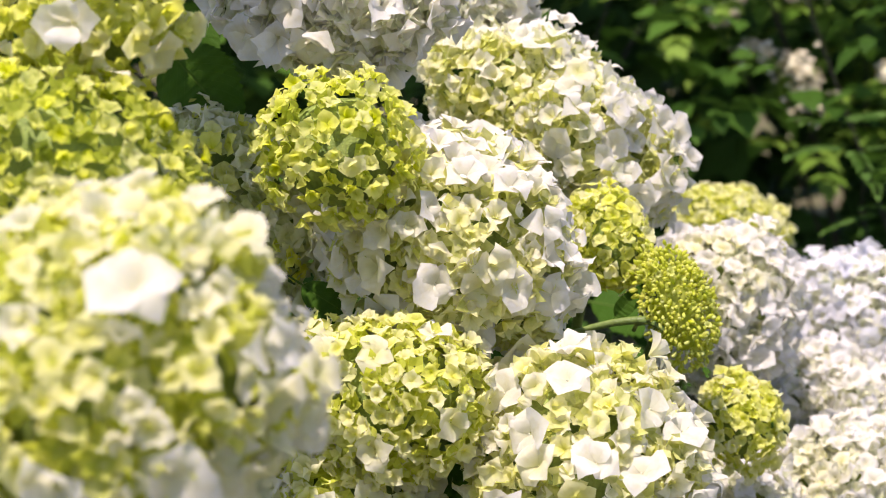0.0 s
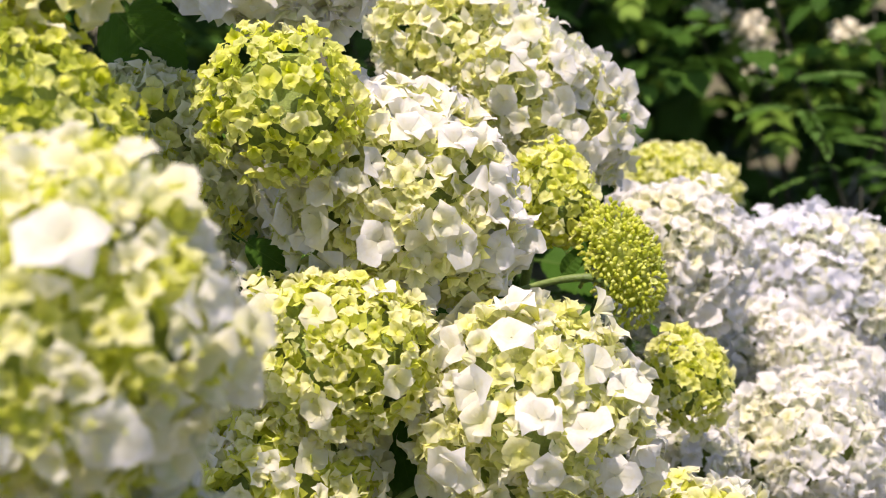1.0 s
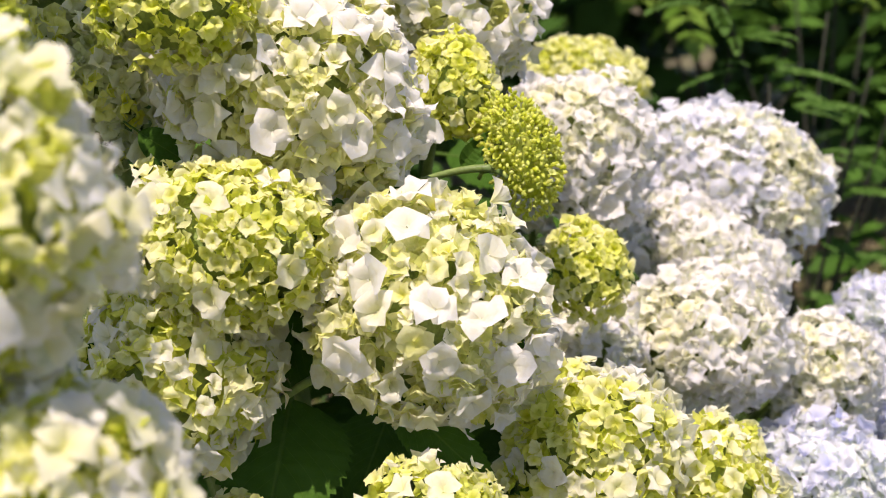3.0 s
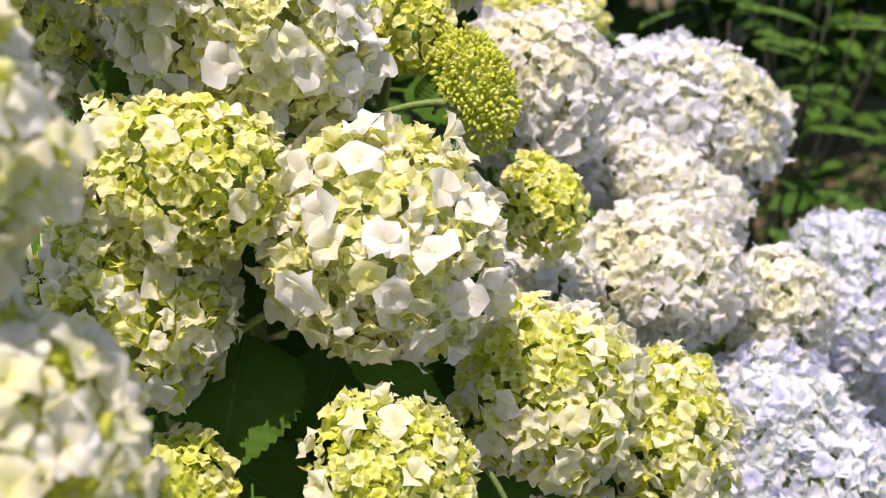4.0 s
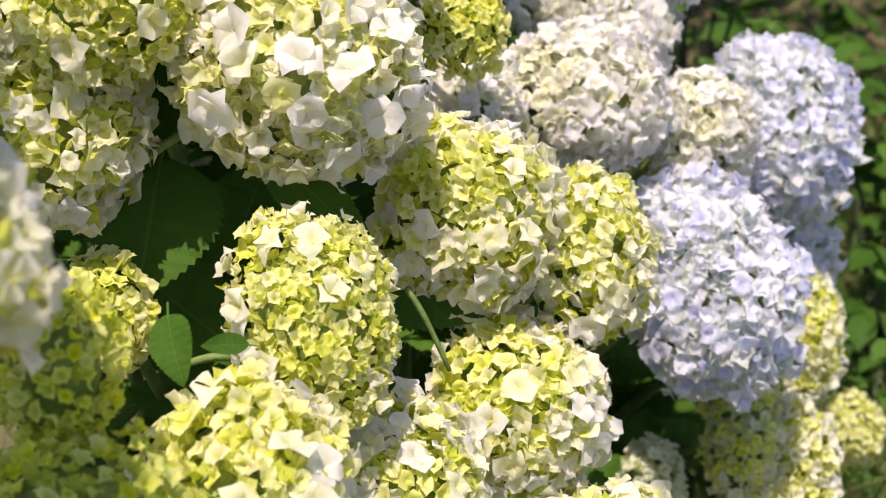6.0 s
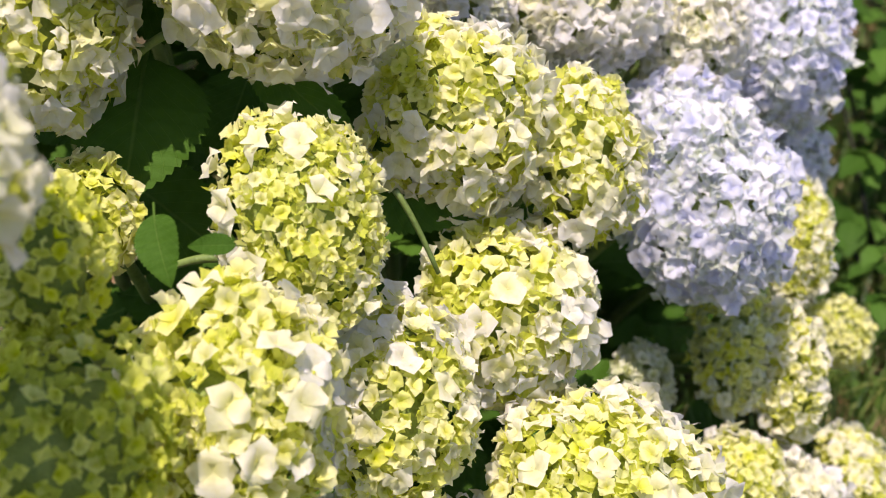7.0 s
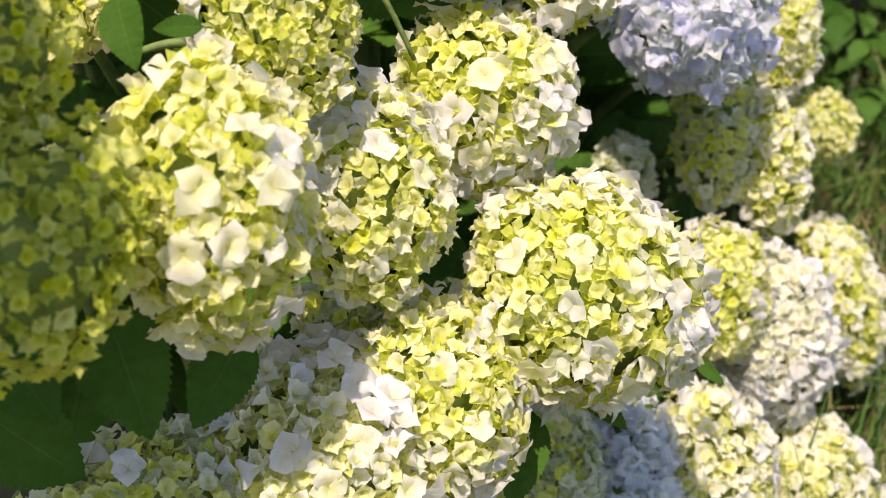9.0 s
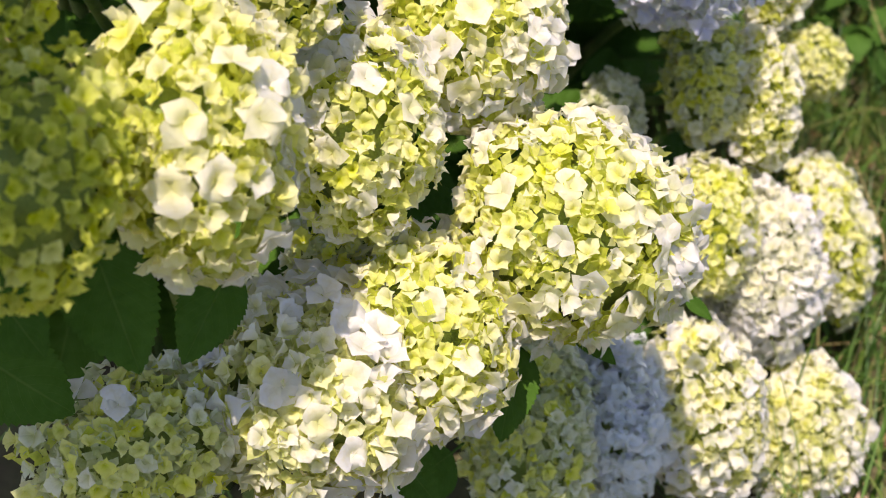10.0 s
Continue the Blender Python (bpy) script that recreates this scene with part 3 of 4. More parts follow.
def blossom(owner, at, r, size):
    """A loose plume of small pale petals."""
    lf = Leafage()
    foot = Vector(owner["at"])
    for k in range(90):
        p = Vector(at) - foot + Vector((r.gauss(0, size * 0.5), r.gauss(0, size * 0.5), r.gauss(0, size * 0.4)))
        a = r.uniform(0, 6.28)
        lf.leaf(p, Vector((math.cos(a), math.sin(a), r.uniform(-0.5, 0.5))), Vector((r.gauss(0, 0.5), -0.5, 0.8)), r.uniform(0.012, 0.022), 0.42, 0.1, False)
    part("blossom", lf.done("blossom", BLOSSOM), owner, foot, "pale cream blossom plume")


rb = random.Random(31)
for spot, size in (((0.70, 2.98, 0.85), 0.040), ((0.73, 2.97, 0.79), 0.034), ((0.62, 3.00, 0.88), 0.025), ((0.90, 2.98, 0.84), 0.028), ((0.55, 3.02, 0.95), 0.028)):
    blossom(PALE_SHRUB, spot, rb, size)


def shade_tree():
    """An unseen tree, added so that its branches keep the shrubs in broken shade."""
    r = random.Random(41)
    foot = Vector((1.5, 5.2, 0))
    owner = thing("tree", foot, "unseen leafy tree, added behind the hedge for its shade", "tree")
    limbs = [bend(Vector((0, 0, -0.05)), Vector((0, 0, 1.2)), Vector((0, -0.1, 1.8)), Vector((-0.1, -0.3, 2.9)), 10)]
    for k in range(9):
        end = Vector((-2.6 + 0.5 * k, r.uniform(-3.2, -1.0), r.uniform(2.3, 3.0)))
        limbs.append(bend(Vector((0, -0.05, 1.5)), Vector((end.x * 0.3, end.y * 0.3, 2.2)), Vector((end.x * 0.7, end.y * 0.7, end.z + 0.2)), end, 10))
    vs, fs = [], []
    for i, pts in enumerate(limbs):
        t = tube(pts, [(0.09 if i == 0 else 0.035) * (1 - 0.075 * j) for j in range(10)], 8)
        o = len(vs)
        vs += t[0]
        fs += [tuple(o + q for q in f) for f in t[1]]
    part("trunk", mesh_of("trunk", vs, fs, BARK), owner, foot)
    lf = Leafage()
    for k in range(4300):
        p = limbs[1 + k % 9][r.randrange(3, 10)] + Vector((r.gauss(0, 0.28), r.gauss(0, 0.26), r.gauss(0, 0.14)))
        if p.y + foot.y < 1.75 or p.z < 2.0:
            continue
        a = r.uniform(0, 6.28)
        lf.leaf(p, Vector((math.cos(a), math.sin(a), -0.3)), Vector((r.gauss(0, 0.4), r.gauss(0, 0.4), 1)), r.uniform(0.10, 0.17), 0.36)
    part("crown", lf.done("crown", HEDGE_LEAF), owner, foot)


shade_tree()


def grass():
    r = random.Random(5)
    v, f = [], []
    for k in range(30000):
        x, y = (r.gauss(0.6, 1.6), r.gauss(1.0, 1.4)) if k < 16000 else (r.gauss(1.05, 0.35), r.gauss(1.6, 0.45))
        if y < 0.35 and abs(x) < 0.8 and r.random() < 0.5 or y > 4.6:
            continue
        if -0.6 < x < 0.55 + 0.12 * math.sin(5 * y) and 0.7 < y < 2.2 and r.random() < 0.8:
            continue
        h, w = r.uniform(0.05, 0.20) * (1.6 if r.random() < 0.12 else 1), r.uniform(0.0015, 0.0035)
        a, ln_ = r.uniform(0, 6.28), r.uniform(0.1, 0.9)
        s = Vector((-math.sin(a), math.cos(a), 0)) * w
        o = len(v)
        for i in range(4):
            t = i / 3
            c = Vector((x + math.cos(a) * ln_ * h * t * t, y + math.sin(a) * ln_ * h * t * t, h * t * (1 - 0.35 * ln_ * t) - 0.01))
            v += [c - s * (1 - 0.9 * t), c + s * (1 - 0.9 * t)]
        for i in range(3):
            f.append((o + 2 * i, o + 2 * i + 1, o + 2 * i + 3, o + 2 * i + 2))
    tagged(new("grass", mesh_of("grass", v, f, GRASS)), "uneven green and straw-coloured grass", "grass", kind="stuff")
    lf = Leafage()
    for k in range(2600):
        x, y = 1.5 + r.gauss(0, 0.7), 1.8 + r.gauss(0, 0.8)
        a = r.uniform(0, 6.28)
        lf.leaf(Vector((x, y, r.uniform(0.01, 0.05))), Vector((math.cos(a), math.sin(a), r.uniform(-0.2, 0.3))), Vector((r.gauss(0, 0.4), r.gauss(0, 0.4), 1)), r.uniform(0.025, 0.07), 0.22, r.uniform(-0.3, 0.4), False)
    tagged(new("leaf_litter", lf.done("leaf_litter", LITTER)), "dry brown leaves and straw on the soil", "litter", kind="stuff")


grass()

# ---- leafy shoots of the bush, between and behind the heads ----
def shoot(x, y, z, seed, leaves=12):
    r = random.Random(seed)
    foot = Vector((x * 0.8 + 0.05, y + 0.08, 0))
    owner = thing("hydrangea_shoot", foot, "leafy hydrangea shoot without flowers, in the shade", "shoot", "shoots of the bush")
    top = Vector((x, y, z))
    pts = bend(top, top + Vector((0, 0.05, -0.1)), Vector((foot.x, foot.y, z * 0.5)), foot + Vector((0, 0, -0.03)), 14)
    vs, fs = tube([p - foot for p in pts], [0.003 + 0.0004 * i for i in range(14)], 6)
    part("stem", mesh_of("stem", vs, fs, STEM), owner, foot)
    for k in range(leaves):
        p = pts[min(12, k // 2 * 2 // 1 if leaves <= 12 else k * 12 // leaves)]
        a = (k % 2) * math.pi + (k // 2 % 2) * 1.4 + r.uniform(-0.5, 0.5)
        out = Vector((math.cos(a), math.sin(a) * 0.7 - 0.25, r.uniform(-0.55, 0.15))).normalized()
        size = r.uniform(0.09, 0.14)
        leaf_on(owner, p + out * size * 0.2, p + out * size * 1.2, Vector((0, -0.5, 1)), r.randrange(4))


for i in range(20):
    sx = -0.42 + 0.055 * i
    r_ = random.Random(100 + i)
    depth = 1.25 + 0.45 * max(0, sx) + r_.uniform(-0.03, 0.15)
    shoot(sx + r_.uniform(-0.03, 0.03), depth, 1.02 - 1.15 * max(0, sx + 0.02) + r_.uniform(-0.22, 0.0), 200 + i, 10)

for i in range(7):
    r_ = random.Random(300 + i)
    shoot(-0.16 + 0.085 * i, 0.98 + 0.03 * i + r_.uniform(-0.03, 0.05), 0.46 - 0.02 * i + r_.uniform(-0.05, 0.05), 400 + i, 8)

# ---- the heads ----
head_1 = head((-0.190, 0.817, 1.151), (0.051, 0.042, 0.042), (-14, 0, 0), 'yellow', 'lime', (-0.2, 0.5), 75, 0.026, 0.014,
     'cream florets under a lime crown',
     marks=((-0.001, -0.041, -0.005, 0.030, 'white'),
            (0.017, -0.028, -0.026, 0.026, 'cream'),
            (0.036, -0.019, -0.022, 0.027, 'cream'),
            (-0.030, -0.025, -0.022, 0.026, 'cream')))
head_2 = head((-0.197, 0.778, 1.069), (0.072, 0.054, 0.057), (-14, 0, -30), 'lime', 'green', (0, 1), 120, 0.017, 0.0125,
     'lime-green, tightly packed florets')
head_3 = head((-0.136, 0.590, 1.018), (0.078, 0.075, 0.069), (-14, 0, 0), 'cream', 'yellow', (-0.5, 0.3), 90, 0.027, 0.016,
     'cream and pale yellow, large and full',
     marks=((0.021, -0.046, 0.049, 0.036, 'white'),
            (0.035, -0.059, -0.017, 0.030, 'white'),
            (-0.005, -0.067, -0.016, 0.030, 'white'),
            (0.064, -0.031, 0.022, 0.026, 'white'),
            (0.066, -0.034, 0.005, 0.026, 'cream')))
head_4 = head((-0.096, 0.575, 0.895), (0.067, 0.055, 0.072), (-22, 7, -18), 'cream', 'yellow', (-0.6, 0.1), 60, 0.028, 0.018,
     'white and cream, low in the bush')
head_5 = head((-0.076, 1.056, 1.139), (0.081, 0.057, 0.062), (-14, 0, 0), 'white', 'white', (0, 1), 30, 0.033, 0.026,
     'white, large loose florets',
     marks=((-0.054, -0.036, -0.023, 0.032, 'white'),
            (-0.012, -0.052, -0.026, 0.034, 'white'),
            (0.023, -0.039, -0.039, 0.028, 'white'),
            (-0.022, -0.058, -0.005, 0.030, 'white'),
            (0.044, -0.044, -0.022, 0.028, 'white')))
head_6 = head((0.031, 1.281, 1.117), (0.046, 0.034, 0.036), (-14, 0, 0), 'white', 'white', (0, 1), 30, 0.028, 0.026,
     'white, half hidden at the top of the bush')
head_7 = head((0.087, 1.214, 1.015), (0.113, 0.074, 0.084), (-14, 0, -32), 'white', 'yellow', (-0.6, 0.2), 55, 0.025, 0.018,
     'white, broad and fading to cream on one side',
     marks=((0.079, -0.039, 0.015, 0.027, 'white'),
            (0.080, -0.056, -0.016, 0.029, 'white'),
            (-0.000, -0.082, 0.006, 0.026, 'white'),
            (-0.018, -0.044, 0.071, 0.025, 'white'),
            (0.041, -0.067, 0.027, 0.025, 'white'),
            (0.016, -0.055, 0.055, 0.024, 'cream'),
            (0.064, -0.066, -0.034, 0.027, 'white')))
head_8 = head((-0.067, 0.956, 1.046), (0.050, 0.048, 0.044), (-14, 0, 0), 'yellow', 'green', (-0.1, 0.2), 150, 0.0175, 0.0125,
     'lime-green, small unopened florets',
     marks=((-0.035, 0.002, 0.033, 0.014, 'lime'),
            (-0.004, -0.038, 0.023, 0.015, 'lime'),
            (0.010, -0.043, 0.001, 0.017, 'yellow'),
            (0.024, -0.016, -0.039, 0.018, 'yellow'),
            (-0.014, -0.031, -0.032, 0.014, 'lime')))
head_9 = head((0.006, 1.003, 0.976), (0.090, 0.071, 0.073), (-14, 0, -28), 'white', 'yellow', (-0.2, -0.3), 70, 0.030, 0.019,
     'white, wide open papery florets',
     marks=((-0.045, -0.058, -0.003, 0.030, 'cream'),
            (0.019, -0.070, -0.013, 0.030, 'cream'),
            (-0.041, -0.048, -0.034, 0.034, 'white'),
            (-0.011, -0.070, -0.011, 0.030, 'white'),
            (0.013, -0.052, -0.052, 0.036, 'white'),
            (0.039, -0.065, -0.014, 0.028, 'white'),
            (0.023, -0.070, 0.001, 0.028, 'cream'),
            (-0.079, -0.020, -0.001, 0.032, 'white'),
            (-0.072, -0.011, -0.024, 0.030, 'white'),
            (0.036, -0.045, 0.043, 0.030, 'white'),
            (0.058, -0.046, 0.020, 0.028, 'white'),
            (0.007, -0.050, 0.051, 0.028, 'white')))
# greenish and lime tones lower its brightness in place of part of the shade
head_10 = head((-0.147, 1.046, 0.985), (0.085, 0.054, 0.062), (-14, 0, -52), 'greenwhite', 'lime', (0, 0.3), 60, 0.022, 0.017,
     'greenish white, dulled in colour for the half shade')
head_11 = head((-0.037, 0.923, 0.890), (0.071, 0.054, 0.055), (-22, 7, -6), 'cream', 'lime', (0.2, 0.1), 95, 0.024, 0.013,
     'pale yellow, small crowded florets',
     marks=((-0.005, -0.035, 0.037, 0.024, 'cream'),
            (-0.035, -0.024, 0.036, 0.024, 'cream'),
            (0.029, -0.010, 0.044, 0.022, 'white'),
            (-0.004, -0.050, -0.014, 0.025, 'cream'),
            (0.040, -0.043, 0.000, 0.024, 'cream')))
head_12 = head((-0.070, 0.925, 0.806), (0.064, 0.071, 0.060), (-22, 7, 12), 'cream', 'yellow', (0.3, 0.3), 70, 0.026, 0.017,
     'cream yellow, hanging over a dark leaf',
     marks=((0.042, -0.017, 0.037, 0.025, 'cream'),
            (0.020, -0.045, 0.030, 0.025, 'cream'),
            (0.032, -0.049, 0.002, 0.024, 'cream'),
            (-0.005, -0.058, -0.020, 0.025, 'cream'),
            (0.017, -0.052, -0.035, 0.025, 'white')))
head_13 = head((0.092, 0.927, 0.844), (0.081, 0.074, 0.070), (-22, 7, -13), 'white', 'yellow', (-0.5, 0.5), 100, 0.031, 0.017,
     'white, large pointed florets with yellow ones between',
     marks=((-0.010, -0.001, 0.072, 0.032, 'white'),
            (-0.013, -0.028, 0.064, 0.032, 'white'),
            (-0.036, -0.048, 0.038, 0.034, 'white'),
            (0.030, -0.063, 0.016, 0.032, 'white'),
            (-0.049, -0.053, -0.005, 0.034, 'white'),
            (0.002, -0.065, 0.024, 0.030, 'white'),
            (-0.031, -0.059, 0.021, 0.028, 'cream'),
            (0.035, -0.039, 0.050, 0.028, 'white'),
            (0.056, -0.036, 0.034, 0.028, 'white'),
            (0.050, -0.055, -0.015, 0.028, 'white'),
            (0.004, -0.070, -0.006, 0.026, 'white'),
            (-0.051, -0.017, 0.052, 0.028, 'white'),
            (-0.039, -0.049, -0.037, 0.026, 'cream'),
            (0.001, -0.056, -0.046, 0.026, 'cream'),
            (0.026, -0.058, -0.038, 0.027, 'white'),
            (-0.010, -0.068, 0.006, 0.024, 'yellow')))
head_14 = head((0.123, 1.092, 0.953), (0.029, 0.040, 0.031), (-14, 0, 15), 'yellow', 'lime', (0, 0.2), 90, 0.018, 0.012,
     'small, yellow-green')
head_15 = head((0.168, 1.045, 0.916), (0.026, 0.044, 0.031), (-14, 0, 20), 'bud', 'bud', (0, 1), 180, 0.008, 0.007,
     'green, still in tight bud')
head_16 = head((0.247, 1.288, 0.845), (0.070, 0.073, 0.064), (-14, 0, 0), 'white', 'cream', (-0.3, 0.6), 45, 0.026, 0.018,
     'white, tinged with cream at its crown')
head_17 = head((0.309, 1.599, 0.841), (0.068, 0.047, 0.052), (-14, 0, -10), 'yellow', 'yellow', (0, 0.5), 90, 0.020, 0.014,
     'small, pale yellow')
head_18 = head((0.439, 1.436, 0.781), (0.096, 0.069, 0.074), (-22, 7, -18), 'lavender', 'cream', (0.8, 0.2), 45, 0.025, 0.020,
     'white flushed with lavender')
head_19 = head((0.390, 1.342, 0.724), (0.086, 0.052, 0.062), (-22, 7, -28), 'white', 'white', (0, 0), 30, 0.025, 0.020,
     'white, squeezed between its neighbours')
head_20 = head((0.358, 1.209, 0.702), (0.079, 0.057, 0.061), (-22, 7, -8), 'white', 'cream', (-0.6, 0.3), 38, 0.024, 0.018,
     'white with yellow florets on one side')
head_21 = head((0.227, 1.093, 0.809), (0.033, 0.037, 0.031), (-22, 7, 2), 'yellow', 'lime', (0, 0), 90, 0.017, 0.0115,
     'small, yellow-green')
head_22 = head((0.248, 1.169, 0.715), (0.043, 0.041, 0.038), (-22, 7, 2), 'white', 'white', (0, 0), 30, 0.024, 0.020,
     'white, in the shade of its neighbours')
head_23 = head((0.473, 1.231, 0.658), (0.055, 0.052, 0.048), (-22, 7, 2), 'white', 'cream', (-0.3, 0.2), 45, 0.023, 0.018,
     'cream, squeezed between blue ones')
head_24 = head((0.589, 1.333, 0.611), (0.080, 0.096, 0.079), (-25, 8, 2), 'blue', 'lavender', (-0.3, 0.5), 50, 0.0225, 0.018,
     'lavender blue, round')
head_25 = head((0.463, 1.117, 0.553), (0.079, 0.098, 0.080), (-25, 8, 17), 'blue', 'lavender', (0, 0.6), 60, 0.024, 0.019,
     'lavender blue, tall and full',
     marks=((-0.014, -0.080, -0.002, 0.024, 'lavender'),
            (-0.044, -0.065, 0.002, 0.024, 'lavender'),
            (0.008, -0.074, 0.026, 0.023, 'lavender')))
head_26 = head((0.627, 1.334, 0.472), (0.043, 0.046, 0.040), (-25, 8, 2), 'lavender', 'lavender', (0, 0), 50, 0.022, 0.020,
     'pale lavender, mostly hidden')
head_27 = head((0.613, 1.238, 0.433), (0.034, 0.066, 0.045), (-32, 10, 2), 'cream', 'yellow', (-0.2, 0), 70, 0.021, 0.016,
     'cream yellow, behind the blue one')
head_28 = head((0.725, 1.335, 0.247), (0.041, 0.039, 0.036), (-32, 10, 2), 'yellow', 'yellow', (0, 0), 120, 0.013, 0.011,
     'small, flat and yellow-green')
head_29 = head((0.217, 0.957, 0.716), (0.066, 0.067, 0.060), (-25, 8, -18), 'cream', 'lime', (-0.4, 0.3), 55, 0.024, 0.015,
     'cream with a lime-green crown',
     marks=((-0.055, -0.026, 0.014, 0.022, 'white'),
            (-0.035, -0.047, 0.015, 0.022, 'white'),
            (0.004, -0.059, 0.010, 0.022, 'cream'),
            (-0.002, -0.057, -0.025, 0.024, 'cream'),
            (-0.044, -0.043, -0.014, 0.022, 'cream'),
            (-0.060, -0.019, -0.016, 0.022, 'white'),
            (-0.022, -0.009, 0.059, 0.022, 'cream')))
head_30 = head((0.310, 0.961, 0.678), (0.044, 0.064, 0.048), (-25, 8, 12), 'cream', 'yellow', (0, 0.5), 70, 0.023, 0.016,
     'cream yellow, hanging',
     marks=((-0.007, -0.046, -0.033, 0.026, 'white'),
            (-0.029, -0.028, -0.030, 0.026, 'cream'),
            (0.001, -0.050, -0.003, 0.024, 'cream'),
            (-0.025, -0.017, -0.043, 0.025, 'white')))
head_31 = head((0.097, 0.814, 0.715), (0.050, 0.068, 0.053), (-32, 10, 17), 'cream', 'lime', (0.25, 0.2), 135, 0.022, 0.011,
     'tall, lime yellow, egg-shaped',
     marks=((-0.046, 0.016, 0.030, 0.024, 'cream'),
            (-0.042, -0.019, 0.024, 0.024, 'cream'),
            (-0.040, -0.028, 0.010, 0.026, 'white'),
            (-0.022, -0.005, 0.055, 0.024, 'cream'),
            (-0.030, -0.043, -0.003, 0.026, 'cream'),
            (0.007, -0.036, 0.037, 0.022, 'cream'),
            (0.001, -0.008, 0.057, 0.022, 'cream'),
            (0.027, -0.012, 0.043, 0.020, 'cream')))
head_32 = head((0.248, 0.898, 0.586), (0.067, 0.066, 0.059), (-32, 10, -13), 'cream', 'lime', (-0.4, 0.3), 50, 0.023, 0.015,
     'cream and pale yellow, round',
     marks=((-0.007, -0.038, 0.043, 0.026, 'cream'),
            (-0.025, -0.046, 0.024, 0.026, 'white'),
            (-0.012, -0.057, -0.004, 0.024, 'cream'),
            (0.013, -0.051, -0.034, 0.023, 'cream'),
            (0.030, -0.028, 0.044, 0.022, 'cream'),
            (-0.041, -0.044, -0.006, 0.024, 'white')))
head_33 = head((0.053, 0.694, 0.661), (0.058, 0.076, 0.060), (-32, 10, 7), 'cream', 'lime', (-0.2, 0.3), 90, 0.028, 0.016,
     'tall, pale yellow, loose',
     marks=((-0.016, 0.020, 0.068, 0.028, 'cream'),
            (-0.005, -0.045, 0.039, 0.028, 'cream'),
            (0.022, -0.019, 0.055, 0.026, 'cream'),
            (0.033, -0.037, 0.031, 0.028, 'cream'),
            (-0.013, -0.059, 0.010, 0.027, 'cream'),
            (-0.043, -0.022, 0.036, 0.025, 'cream'),
            (0.008, -0.059, 0.012, 0.025, 'cream'),
            (-0.030, 0.001, 0.060, 0.024, 'yellow'),
            (0.040, -0.019, 0.039, 0.024, 'white')))
# all-green florets: the shade on this head is put into their colour
head_34 = head((-0.042, 0.680, 0.773), (0.031, 0.042, 0.033), (-32, 10, 2), 'green', 'green', (0, 0), 150, 0.014, 0.011,
     'lime-green, deepened in colour to stand for shade')
# likewise shaded by its darker green tones, where sun still reaches it
head_35 = head((-0.037, 0.622, 0.694), (0.056, 0.065, 0.055), (-32, 10, -6), 'green', 'green', (-0.3, 0), 160, 0.017, 0.012,
     'yellow-green, deepened in colour to stand for shade')
head_36 = head((-0.031, 0.875, 0.693), (0.028, 0.037, 0.030), (-32, 10, 22), 'yellow', 'lime', (-0.4, 0.2), 90, 0.018, 0.012,
     'small, yellow-green')
head_37 = head((0.156, 0.804, 0.579), (0.051, 0.073, 0.055), (-32, 10, 10), 'white', 'lime', (0.2, -0.4), 80, 0.023, 0.014,
     'white with lime-green florets between',
     marks=((-0.023, -0.009, 0.052, 0.022, 'cream'),
            (0.002, -0.021, 0.051, 0.024, 'white'),
            (-0.019, -0.046, 0.016, 0.022, 'cream'),
            (0.028, -0.027, 0.031, 0.022, 'cream'),
            (-0.003, -0.057, -0.014, 0.022, 'cream')))
head_38 = head((0.304, 0.801, 0.482), (0.091, 0.080, 0.075), (-38, 10, -13), 'cream', 'lime', (-0.3, 0.2), 55, 0.025, 0.015,
     'cream and yellow, broad and full',
     marks=((-0.052, -0.022, 0.052, 0.027, 'cream'),
            (-0.001, -0.072, 0.016, 0.026, 'white'),
            (0.024, -0.047, 0.051, 0.026, 'cream'),
            (-0.041, -0.063, -0.006, 0.028, 'cream'),
            (-0.017, -0.058, 0.040, 0.024, 'white'),
            (-0.041, 0.008, 0.066, 0.023, 'cream'),
            (0.006, 0.004, 0.075, 0.023, 'cream'),
            (0.021, -0.071, -0.022, 0.025, 'cream'),
            (-0.010, -0.035, 0.063, 0.022, 'cream')))
head_39 = head((0.503, 1.022, 0.287), (0.048, 0.063, 0.050), (-38, 10, 2), 'cream', 'lime', (-0.2, -0.1), 70, 0.022, 0.013,
     'yellow-green, crowded')
head_40 = head((0.196, 0.743, 0.445), (0.060, 0.072, 0.058), (-38, 10, 22), 'cream', 'lime', (0, 0.2), 60, 0.024, 0.015,
     'cream with lime-green florets, hanging',
     marks=((-0.002, -0.025, 0.049, 0.024, 'cream'),
            (-0.034, -0.024, 0.036, 0.022, 'cream'),
            (0.019, -0.047, 0.021, 0.022, 'cream'),
            (-0.017, -0.004, 0.056, 0.022, 'cream'),
            (0.003, -0.058, -0.005, 0.022, 'cream')))
head_41 = head((0.115, 0.718, 0.428), (0.081, 0.072, 0.069), (-40, 11, -22), 'white', 'yellow', (-0.2, -0.2), 60, 0.030, 0.018,
     'white, large florets',
     marks=((-0.053, -0.039, 0.028, 0.030, 'white'),
            (-0.020, -0.043, 0.049, 0.028, 'white'),
            (0.031, -0.027, 0.057, 0.027, 'white'),
            (-0.001, -0.061, 0.032, 0.025, 'cream'),
            (0.022, -0.041, 0.051, 0.024, 'cream'),
            (-0.052, 0.005, 0.055, 0.025, 'white'),
            (0.019, -0.068, 0.011, 0.024, 'white')))
